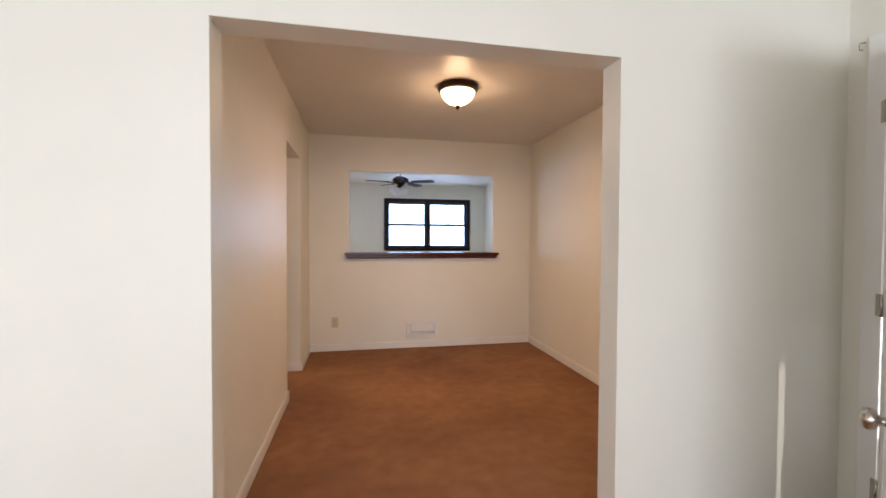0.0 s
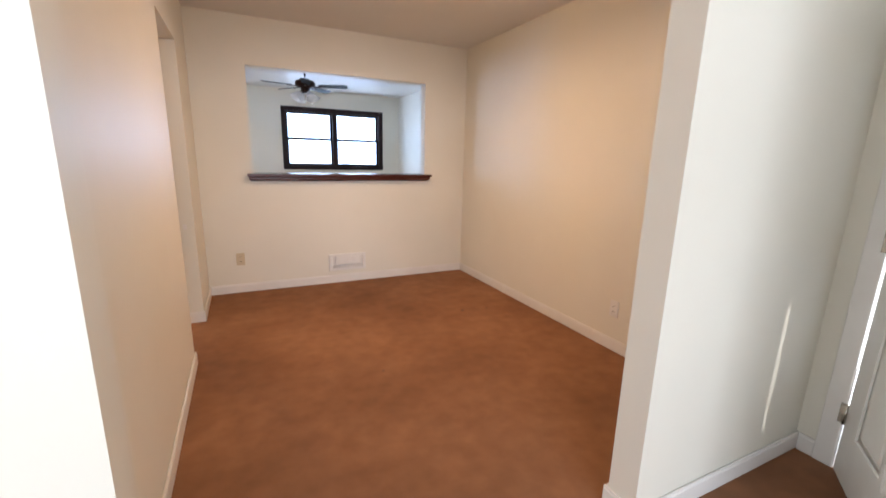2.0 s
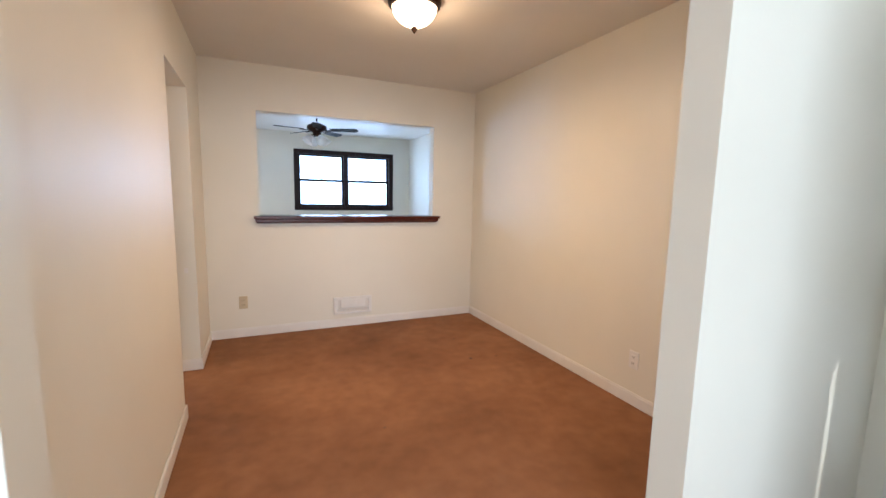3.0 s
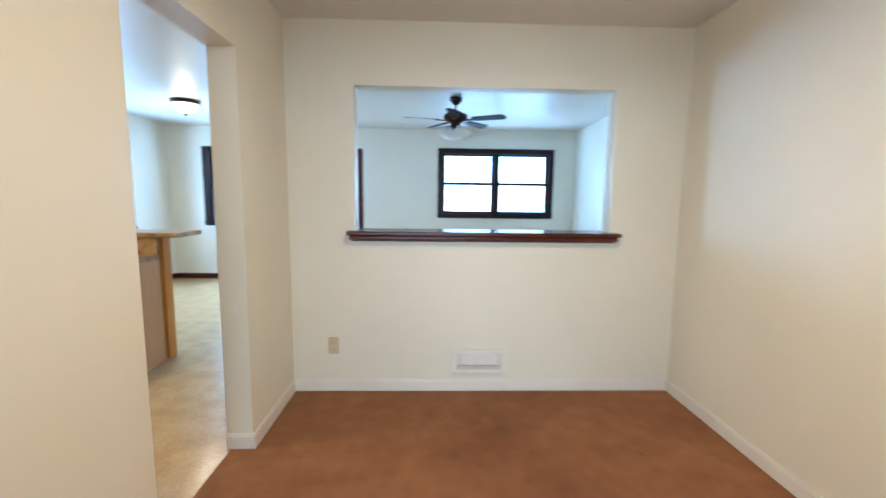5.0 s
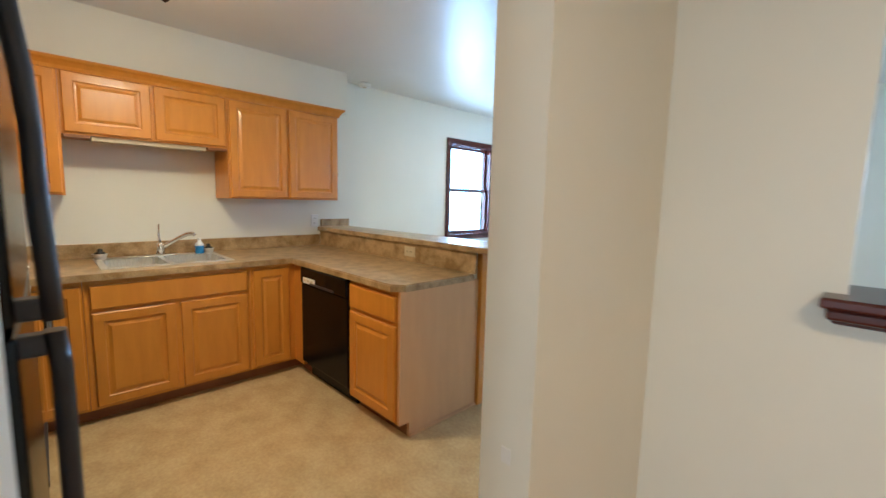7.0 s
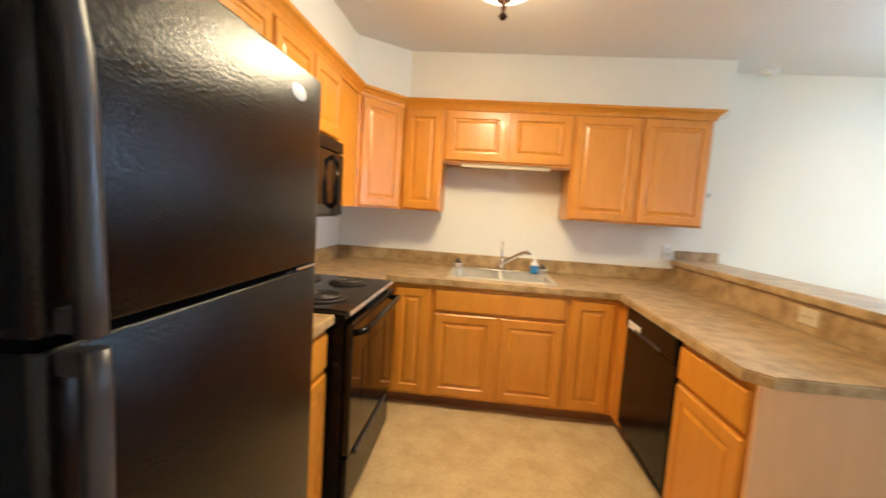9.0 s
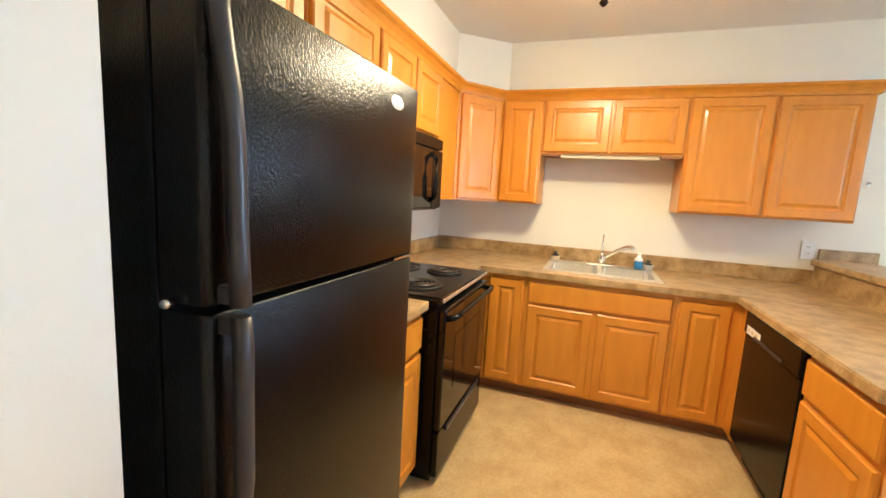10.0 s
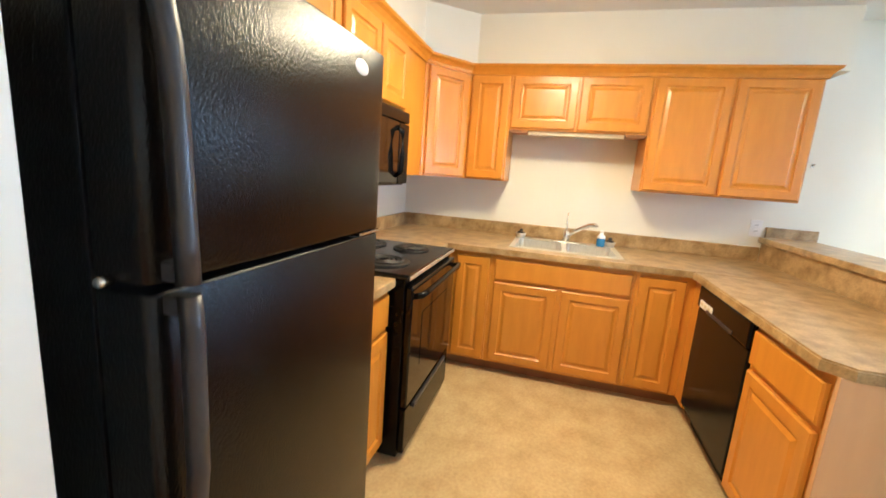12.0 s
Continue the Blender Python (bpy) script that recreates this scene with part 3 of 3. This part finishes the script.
# sink and tap
sink = thing("kitchen_sink", (-2.93, 5.72, CT), "stainless steel double-bowl sink in the worktop", "sink")
RZ = CT + 0.006
part("rim", boxes((SX0 - 0.012, SX1 + 0.012, SY0 - 0.012, SY0 + 0.025, CT, RZ), (SX0 - 0.012, SX1 + 0.012, SY1 - 0.025, SY1 + 0.012, CT, RZ), (SX0 - 0.012, SX0 + 0.085, SY0 + 0.025, SY1 - 0.025, CT, RZ), (SX1 - 0.022, SX1 + 0.012, SY0 + 0.025, SY1 - 0.025, CT, RZ), (SX0 + 0.085, SX1 - 0.022, 5.71, 5.74, CT, RZ)), STEEL, sink)
for y0, y1 in ((SY0 + 0.025, 5.71), (5.74, SY1 - 0.025)):
    bm = bmesh.new()
    box(bm, SX0 + 0.085, SX1 - 0.022, y0, y1, CT - 0.175, CT + 0.004)
    bmesh.ops.delete(bm, geom=[f for f in bm.faces if f.normal.z > 0.9], context="FACES")
    bmesh.ops.bevel(bm, geom=[e for e in bm.edges if not e.is_boundary], offset=0.03, segments=3, affect="EDGES")
    bowl = part("bowl", bm, STEEL, sink)
    part("drain", lathe([(0.04, CT - 0.1745), (0.04, CT - 0.171), (0.02, CT - 0.172)], Matrix.Translation((-2.92, (y0 + y1) / 2, 0)), 20), CHROME, bowl)
tap = thing("kitchen_tap", (-3.155, 5.74, RZ), "chrome single-lever kitchen tap with a long spout", "tap")
part("base_plate", boxes((-3.185, -3.125, 5.64, 5.84, RZ, RZ + 0.012), bevel=0.005), CHROME, tap)
part("body", lathe([(0.027, 0.01), (0.025, 0.05), (0.022, 0.085), (0.012, 0.095)], Matrix.Translation((-3.155, 5.74, RZ))), CHROME, tap)
part("spout", tube([(-3.155, 5.745, RZ + 0.045), (-3.135, 5.78, RZ + 0.080), (-3.10, 5.84, RZ + 0.125), (-3.07, 5.89, RZ + 0.155), (-3.052, 5.92, RZ + 0.160), (-3.042, 5.935, RZ + 0.145)], 0.0145, 12), CHROME, tap)
part("lever", tube([(-3.155, 5.74, RZ + 0.09), (-3.16, 5.735, RZ + 0.14), (-3.155, 5.737, RZ + 0.225)], 0.009, 10, taper=0.006), CHROME, tap)
for y in (5.405, 6.05):
    st = thing("sink_stopper", (-2.98, y, RZ), "steel sink strainer with black rubber knob", "sink stopper", "sink stoppers")
    part("basket", lathe([(0.03, 0), (0.038, 0.03), (0.042, 0.034), (0.02, 0.036)], Matrix.Translation((-3.16, y, RZ)), 20), STEEL, st)
    part("knob", lathe([(0.028, 0.034), (0.03, 0.042), (0.012, 0.05), (0.016, 0.062), (0.004, 0.07)], Matrix.Translation((-3.16, y, RZ)), 16), RUBBER, st)
bt = thing("soap_bottle", (-3.14, 5.985, RZ), "small clear bottle of blue dish soap", "bottle")
part("liquid", lathe([(0.027, 0), (0.030, 0.006), (0.030, 0.05), (0.029, 0.06)], Matrix.Translation((-3.14, 5.985, RZ)), 20), SOAP, bt)
part("neck", lathe([(0.029, 0.06), (0.026, 0.075), (0.013, 0.09), (0.012, 0.10)], Matrix.Translation((-3.14, 5.985, RZ)), 20), SHADEGLASS, bt)
part("cap", lathe([(0.013, 0.10), (0.013, 0.115), (0.007, 0.118)], Matrix.Translation((-3.14, 5.985, RZ)), 16), WHITE, bt)

# dishwasher
dw = thing("dishwasher", (-2.13, 6.7, 0), "black built-in dishwasher with a white sticker", "dishwasher")
part("tub", boxes((-2.452, -1.818, 6.50, 7.04, 0.08, 0.83)), BLACK, dw)
part("door", boxes((-2.449, -1.821, 6.462, 6.499, 0.12, 0.70), bevel=0.006), BLACK, dw)
ctl = part("control_panel", boxes((-2.449, -1.821, 6.452, 6.499, 0.705, 0.825), bevel=0.010), BLACK, dw)
part("handle_recess", boxes((-2.30, -1.97, 6.448, 6.4525, 0.71, 0.727), bevel=0.002), HANDLE, ctl)
part("sticker", boxes((-2.40, -2.225, 6.4500, 6.4519, 0.715, 0.755)), LABELWHITE, ctl, "white paper sticker with printed bars")
for k in range(3):
    part("printed_bar", boxes((-2.385 + k * 0.05, -2.355 + k * 0.05, 6.4488, 6.4499, 0.728, 0.742)), BEIGE, ctl)
part("kick_plate", boxes((-2.449, -1.821, 6.535, 6.56, -0.004, 0.11)), BLACK, dw)

# range
RX0, RX1, RF = -2.312, -1.552, 5.06
rg = thing("kitchen_range", (-1.93, 4.75, 0), "black electric coil range with oven door", "range")
part("body", boxes((RX0, RX1, 4.40, RF, 0.02, 0.865), bevel=0.004), BLACK, rg)
part("cooktop", boxes((RX0 - 0.002, RX1 + 0.002, 4.40, RF + 0.02, 0.866, 0.888), bevel=0.008), COOKTOP, rg)
part("cooktop_trim", boxes((RX0, RX1, RF + 0.0205, RF + 0.026, 0.868, 0.884), bevel=0.002), STEEL, rg, "steel edge trim")
part("backguard", boxes((RX0, RX1, 4.40, 4.45, 0.889, 1.06), bevel=0.01), BLACK, rg)
part("oven_door", boxes((RX0 + 0.006, RX1 - 0.006, RF + 0.001, RF + 0.035, 0.27, 0.835), bevel=0.008), GLASSBLACK, rg)
part("oven_window", boxes((RX0 + 0.16, RX1 - 0.16, RF + 0.0352, RF + 0.037, 0.42, 0.68)), GLASSBLACK, rg)
part("handle", tube([(RX0 + 0.03, RF + 0.03, 0.79), (RX0 + 0.035, RF + 0.068, 0.80), (RX0 + 0.10, RF + 0.075, 0.80), (RX1 - 0.10, RF + 0.075, 0.80), (RX1 - 0.035, RF + 0.068, 0.80), (RX1 - 0.03, RF + 0.03, 0.79)], 0.014), BLACK, rg)
part("storage_drawer", boxes((RX0 + 0.006, RX1 - 0.006, RF + 0.001, RF + 0.03, 0.04, 0.262), bevel=0.006), BLACK, rg)
part("drawer_grip", boxes((RX0 + 0.10, RX1 - 0.10, RF + 0.03, RF + 0.042, 0.225, 0.25), bevel=0.005), HANDLE, rg)
for cx, cy, rr in ((-2.12, 4.60, 0.105), (-1.74, 4.60, 0.085), (-2.12, 4.88, 0.085), (-1.74, 4.88, 0.105)):
    b = part("drip_pan", lathe([(rr + 0.014, 0.888), (rr + 0.012, 0.893), (rr, 0.890), (0.03, 0.889)], Matrix.Translation((cx, cy, 0)), 28), IRON, rg, "blackened drip pan")
    part("trim_ring", tube([(cx + (rr + 0.013) * math.cos(k * math.pi / 12), cy + (rr + 0.013) * math.sin(k * math.pi / 12), 0.892) for k in range(24)], 0.004, 6, True), IRON, b)
    turns = [(cx + (0.018 + (rr - 0.02) * k / 72) * math.cos(k * math.pi / 9), cy + (0.018 + (rr - 0.02) * k / 72) * math.sin(k * math.pi / 9), 0.899) for k in range(73)]
    part("coil", tube(turns, 0.006, 6), IRON, b, "black heating coil")
for k in range(5):
    part("knob", lathe([(0.02, 0), (0.019, 0.016), (0.008, 0.02)], Matrix.Translation((RX0 + 0.12 + 0.13 * k, 4.45, 0.985)) @ pose(0, 0, 0, -90, 0, 0), 16), BLACK, rg)


# ---- wall cabinets ----
def wall_cabinet(m, w, z0, z1, depth, doors, label):
    """A wall unit hung on a face; m: its front face, u along the width."""
    c = m @ Vector((w / 2, z0, -depth / 2))
    t = thing("wall_cabinet", c, label, "cabinet", "kitchen wall cabinets")
    part("body", box(bmesh.new(), 0.001, w - 0.001, z0, z1, -depth, 0, 0, m), HONEY, t)
    n = max(doors, 1)
    for k in range(doors):
        u0, u1 = 0.012 + k * (w - 0.006) / n, (k + 1) * (w - 0.006) / n - 0.006
        part("door", raised_door(u1 - u0, z1 - z0 - 0.03, m @ Matrix.Translation((u0, z0 + 0.012, 0))), HONEY, t)
    return t


DW = 0.324
west = lambda y: face_map((UX, y, 0), (0, 1, 0), (1, 0, 0))
south = lambda x: face_map((x, UY, 0), (-1, 0, 0), (0, 1, 0))
wall_cabinet(west(4.965), 0.29, UB, UT, DW, 1, "narrow honey maple wall cabinet with raised-panel door")
over = wall_cabinet(west(5.255), 0.90, 1.655, UT, DW, 2, "short honey maple wall cabinet above the sink")
part("under_cabinet_light", boxes((UX - 0.10, UX - 0.02, 5.39, 6.02, 1.628, 1.655), bevel=0.004), BEIGE, over, "white under-cabinet light strip, off")
for y0, y1 in ((5.265, 5.385), (6.025, 6.145)):
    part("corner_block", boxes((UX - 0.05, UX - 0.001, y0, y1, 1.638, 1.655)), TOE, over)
wall_cabinet(west(6.155), 0.905, UB, UT, DW, 2, "tall honey maple wall cabinet with two doors")
dg = Vector((UX + 0.31, UY, 0)) - Vector((UX, 4.96, 0))
diag = face_map((UX + 0.31, UY, 0), -dg, (-dg.y, dg.x, 0))
corner = thing("wall_cabinet", (W + 0.2, 4.6, UB), "honey maple diagonal corner wall cabinet", "cabinet", "kitchen wall cabinets")
bm = bmesh.new()
outline = [(WB, 4.963), (UX, 4.963), (UX + 0.31, UY + 0.002), (UX + 0.31, 4.396), (WB, 4.396)]
lo = [bm.verts.new((x, y, UB)) for x, y in outline]
hi = [bm.verts.new((x, y, UT)) for x, y in outline]
bm.faces.new(lo[::-1])
bm.faces.new(hi)
for k in range(5):
    bm.faces.new((lo[k], lo[(k + 1) % 5], hi[(k + 1) % 5], hi[k]))
part("body", bm, HONEY, corner)
dn = Vector((-dg.y, dg.x, 0)).normalized()
if dn.dot(Vector((1, 1, 0))) < 0:
    dn = -dn
L = dg.length
part("door", raised_door(L - 0.05, UT - UB - 0.03, face_map(Vector((UX, 4.96, 0)) + dg.normalized() * 0.025 + Vector((0, 0, UB + 0.012)), dg, dn)), HONEY, corner)
X = UX + 0.31
MX0, MX1 = -2.312, -1.552
wall_cabinet(south(MX0), MX0 - X, UB, UT, UY - 4.396, 0, "plain honey maple filler panel beside the microwave")
wall_cabinet(south(MX1), 0.76, 1.655, UT, UY - 4.396, 2, "short honey maple wall cabinet above the microwave")
wall_cabinet(south(MX1 + 0.46), 0.46, UB, UT, UY - 4.396, 1, "honey maple wall cabinet beside the refrigerator")
wall_cabinet(south(MX1 + 1.30), 0.82, 1.72, UT, UY - 4.396, 2, "short honey maple wall cabinet above the refrigerator")


def moulding(path, label):
    """A crown moulding swept along plan points, on the cabinet tops."""
    prof = [(0.0, -0.015), (0.010, -0.015), (0.016, 0.005), (0.030, 0.024), (0.046, 0.036), (0.052, 0.050), (0.0, 0.050)]
    bm = bmesh.new()
    pts = [Vector((x, y)) for x, y in path]
    rings = []
    for i, p in enumerate(pts):
        d0 = (pts[i] - pts[i - 1]).normalized() if i else (pts[1] - pts[0]).normalized()
        d1 = (pts[i + 1] - pts[i]).normalized() if i < len(pts) - 1 else d0
        n0, n1 = Vector((-d0.y, d0.x)), Vector((-d1.y, d1.x))
        mi = (n0 + n1).normalized()
        mi = mi / max(mi.dot(n0), 0.3)
        rings.append([bm.verts.new((p.x + mi.x * (o + 0.001), p.y + mi.y * (o + 0.001), UT + h)) for o, h in prof])
    for A, B in zip(rings, rings[1:]):
        for k in range(len(prof)):
            j = (k + 1) % len(prof)
            bm.faces.new((A[k], A[j], B[j], B[k]))
    bm.faces.new(rings[0][::-1])
    bm.faces.new(rings[-1])
    return single("crown_moulding", bm, HONEY, label, "moulding")


moulding([(-0.215, UY), (UX + 0.31, UY), (UX, 4.96), (UX, 7.06), (W + 0.004, 7.06)][::-1], "honey maple crown moulding along the wall cabinets")

# microwave
mw = thing("microwave", ((MX0 + MX1) / 2, 4.6, 1.235), "black over-range microwave under the cabinet", "microwave")
part("case", boxes((MX0 + 0.002, MX1 - 0.002, 4.395, 4.735, 1.235, 1.652), bevel=0.004), BLACK, mw)
part("door", boxes((MX0 + 0.16, MX1 - 0.004, 4.736, 4.762, 1.245, 1.58), bevel=0.008), GLASSBLACK, mw)
part("control_panel", boxes((MX0 + 0.004, MX0 + 0.157, 4.736, 4.762, 1.245, 1.58), bevel=0.008), BLACK, mw)
part("vent_grille", boxes((MX0 + 0.004, MX1 - 0.004, 4.736, 4.760, 1.585, 1.648), bevel=0.008), BLACK, mw)
part("handle", tube([(MX0 + 0.19, 4.760, 1.29), (MX0 + 0.19, 4.792, 1.31), (MX0 + 0.19, 4.798, 1.41), (MX0 + 0.19, 4.792, 1.53), (MX0 + 0.19, 4.760, 1.55)], 0.014), BLACK, mw)

# ---- refrigerator ----
RL, RR, RFY, RT, GAP = -0.375, -1.135, 5.11, 1.635, 1.136
fr = thing("refrigerator", (-0.68, 4.8, 0), "black top-freezer refrigerator with pebbled doors", "refrigerator")
part("cabinet", boxes((RR + 0.004, RL - 0.004, 4.42, 5.000, 0.03, RT), bevel=0.006), PEBBLED, fr)
part("base_grille", boxes((RR + 0.01, RL - 0.01, 4.93, 5.005, 0.0, 0.03)), RUBBER, fr)
part("gasket", boxes((RR + 0.012, RL - 0.012, 5.001, 5.014, 0.06, RT - 0.01)), RUBBER, fr)


def bow(x):
    """How far the bowed door front stands out at x."""
    u = (x - (RL + RR) / 2) / ((RL - RR) / 2)
    return 0.004 * (1 - u * u)


def fridge_door(z0, z1):
    """A door slab with a bowed front and rounded upright edges."""
    half = 0.016
    plan = [(RL, 5.015), (RR, 5.015)]
    for k in range(5):
        a = math.pi - k * math.pi / 8
        plan.append((RR + half + half * math.cos(a), RFY - half + half * math.sin(a)))
    for k in range(1, 24):
        x = RR + half + (RL - RR - 2 * half) * k / 24
        plan.append((x, RFY + bow(x) - bow(RR + half)))
    for k in range(5):
        a = math.pi / 2 - k * math.pi / 8
        plan.append((RL - half + half * math.cos(a), RFY - half + half * math.sin(a)))
    mid = Vector(((RL + RR) / 2, 5.06, 0))
    bm = bmesh.new()
    rings = []
    for z, inset in ((z0, 0.005), (z0 + 0.002, 0.0015), (z0 + 0.006, 0), (z1 - 0.006, 0), (z1 - 0.002, 0.0015), (z1, 0.005)):
        ring = []
        for x, y in plan:
            sx = inset if x < mid.x else -inset
            ring.append(bm.verts.new((x + sx * (abs(x - mid.x) > 0.3), y - inset * (y > 5.05), z)))
        rings.append(ring)
    n = len(plan)
    for A, B in zip(rings, rings[1:]):
        for k in range(n):
            f = bm.faces.new((A[k], A[(k + 1) % n], B[(k + 1) % n], B[k]))
            f.smooth = 2 <= k < n - 1
    bm.faces.new(rings[0][::-1])
    bm.faces.new(rings[-1])
    return bm


freezer = part("freezer_door", fridge_door(GAP + 0.006, RT + 0.008), PEBBLED, fr)
fresh = part("fridge_door", fridge_door(0.075, GAP - 0.006), PEBBLED, fr)


def fridge_handle(rows, parent):
    """A flat curved pull; rows of (z, distance from the door, x shift)."""
    bm = bmesh.new()
    x = RL - 0.036
    rings = [[bm.verts.new((x + s + a, RFY + d + b, z)) for a, b in ((-0.014, -0.012), (0.014, -0.012), (0.014, 0.006), (0.007, 0.012), (-0.007, 0.012), (-0.014, 0.006))] for z, d, s in rows]
    for A, B in zip(rings, rings[1:]):
        for k in range(6):
            f = bm.faces.new((A[k], A[(k + 1) % 6], B[(k + 1) % 6], B[k]))
            f.smooth = True
    bm.faces.new(rings[0][::-1])
    bm.faces.new(rings[-1])
    return part("handle", bm, HANDLE, parent, "charcoal plastic pull handle")


fridge_handle([(GAP + 0.008, 0.036, 0), (GAP + 0.06, 0.034, 0), (1.30, 0.030, 0), (1.40, 0.029, 0.002), (1.47, 0.025, 0.005), (1.53, 0.018, 0.010), (1.58, 0.013, 0.013), (RT, 0.012, 0.014)], freezer)
fridge_handle([(GAP - 0.008, 0.036, 0), (GAP - 0.06, 0.040, 0), (0.98, 0.040, 0), (0.84, 0.040, 0), (0.77, 0.034, 0.002), (0.71, 0.020, 0.004), (0.68, 0.013, 0.004), (0.62, 0.012, 0.004)], fresh)
part("stand_off", boxes((RL - 0.050, RL - 0.022, RFY - 0.004, RFY + 0.03, GAP + 0.01, GAP + 0.04), bevel=0.004), HANDLE, freezer)
part("stand_off", boxes((RL - 0.050, RL - 0.022, RFY - 0.004, RFY + 0.03, GAP - 0.04, GAP - 0.01), bevel=0.004), HANDLE, fresh)
part("screw", lathe([(0.006, 0), (0.006, 0.003), (0.002, 0.004)], Matrix.Translation((RL - 0.032, RFY + 0.0235, 0.635)) @ pose(0, 0, 0, -90, 0, 0), 12), CHROME, fresh)
part("badge", lathe([(0.001, 0), (0.04, 0.0), (0.04, 0.002), (0.036, 0.0035), (0.001, 0.004)], Matrix.Translation((-0.985, RFY + bow(-0.985) - 0.003, 1.578)) @ pose(0, 0, 0, -90, 0, 0) @ Matrix.Diagonal((1, 0.5, 1, 1)), 28), LABELWHITE, freezer, "plain white oval badge")
part("middle_hinge", boxes((RR - 0.003, RR + 0.13, 5.00, RFY + 0.004, GAP - 0.004, GAP + 0.004), bevel=0.002), CHROME, fr, "steel middle hinge")
part("hinge_pin", lathe([(0.008, 0), (0.009, 0.018), (0.005, 0.022)], Matrix.Translation((RL - 0.003, 5.042, GAP + 0.008)) @ pose(0, 0, 0, 0, 90, 0), 14), CHROME, fr, "small steel plug")
part("top_hinge", boxes((RR + 0.02, RR + 0.09, 4.96, 5.08, RT + 0.009, RT + 0.022), bevel=0.004), HANDLE, fr)

# ---- outdoors ----
bm = bmesh.new()
bmesh.ops.create_grid(bm, x_segments=2, y_segments=2, size=400)
bm.transform(Matrix.Translation((0, 0, -0.35)))
structure("ground", bm, GRASS, "winter lawn around the house")
# Unseen slab and low wall, added to trim the sun reaching the hinge gap.
structure("porch_roof", boxes((2.70, 5.6, -0.5, 3.9, 2.44, 2.56), (4.2, 4.3, -0.5, 3.0, -0.35, 1.15)), SIDING, "pale slab and low wall, unseen, added to block sun at the front door")


def house(x, y, w, d, h, label):
    t = thing("house", (x, y, -0.35), label, "house", "houses behind the lot")
    part("wall", boxes((x - w / 2, x + w / 2, y, y + d, -0.35, h)), SIDING, t)
    bm = bmesh.new()
    vs = [bm.verts.new(c) for c in ((x - w / 2 - 0.4, y - 0.4, h), (x + w / 2 + 0.4, y - 0.4, h), (x + w / 2 + 0.4, y + d + 0.4, h), (x - w / 2 - 0.4, y + d + 0.4, h), (x - w / 2 - 0.4, y + d / 2, h + 1.7), (x + w / 2 + 0.4, y + d / 2, h + 1.7))]
    for f in ((0, 1, 5, 4), (2, 3, 4, 5), (0, 4, 3), (1, 2, 5), (3, 2, 1, 0)):
        bm.faces.new([vs[k] for k in f])
    part("roof", bm, ROOFING, t)
    for k in range(3):
        wx = x - w / 3 + k * w / 3
        p = part("window", boxes((wx - 0.5, wx + 0.5, y - 0.04, y - 0.001, 0.7, 1.9), bevel=0.02), TRIM, t)
        part("pane", boxes((wx - 0.42, wx + 0.42, y - 0.05, y - 0.041, 0.78, 1.82)), GLASSBLACK, p)


house(3.5, 38, 13, 8, 2.4, "pale single-storey house with a shingle roof")
house(-14, 42, 12, 8, 2.4, "pale single-storey house with a grey roof")


def tree(x, y, size, seed):
    rnd = random.Random(seed)
    t = thing("bare_tree", (x, y, -0.35), "leafless grey tree standing on the lawn", "tree", "bare trees")
    tips = []
    trunk = [Vector((x, y, -0.35)), Vector((x + 0.05, y, size * 0.2)), Vector((x - 0.05, y, size * 0.4))]
    part("trunk", tube(trunk, 0.22, 9, taper=0.13), BARK, t)
    for k in range(9):
        a, tilt, ln = rnd.random() * 6.28, 0.4 + rnd.random() * 0.6, size * (0.35 + rnd.random() * 0.25)
        d = Vector((math.cos(a) * math.sin(tilt), math.sin(a) * math.sin(tilt), math.cos(tilt)))
        s = trunk[2] - Vector((0, 0, rnd.random() * size * 0.18))
        pts = [s, s + d * ln * 0.5, s + d * ln + Vector((0, 0, ln * 0.15))]
        limb = part("limb", tube(pts, 0.07, 6, taper=0.015), BARK, t)
        bm = bmesh.new()
        for j in range(7):
            p = pts[1].lerp(pts[2], rnd.random())
            q = p + Vector((rnd.uniform(-1, 1), rnd.uniform(-1, 1), rnd.uniform(0, 1))) * size * 0.13
            b2 = tube([p, q], 0.015, 4, taper=0.004)
            me = bpy.data.meshes.new("twig")
            b2.to_mesh(me)
            b2.free()
            bm.from_mesh(me)
            bpy.data.meshes.remove(me)
        part("twigs", bm, BARK, limb)


tree(3.6, 27, 7.0, 3)
tree(1.0, 31, 6.0, 5)


def lint(x, y, r, seed):
    rnd = random.Random(seed)
    bm = lathe([(r, 0.0), (r * 0.9, r * 0.25), (r * 0.3, r * 0.4)], None, 9)
    for v in bm.verts:
        v.co += Vector((rnd.uniform(-1, 1), rnd.uniform(-1, 1), 0)) * r * 0.35
    bm.transform(Matrix.Translation((x, y, 0.0005)))
    single("lint_speck", bm, RUBBER, "small dark speck of lint on the carpet", "debris", "specks on the carpet")


for k, (x, y, r) in enumerate(((1.905, 5.30, 0.011), (2.138, 5.277, 0.007), (1.975, 5.778, 0.006), (0.961, 4.569, 0.006))):
    lint(x, y, r, k)
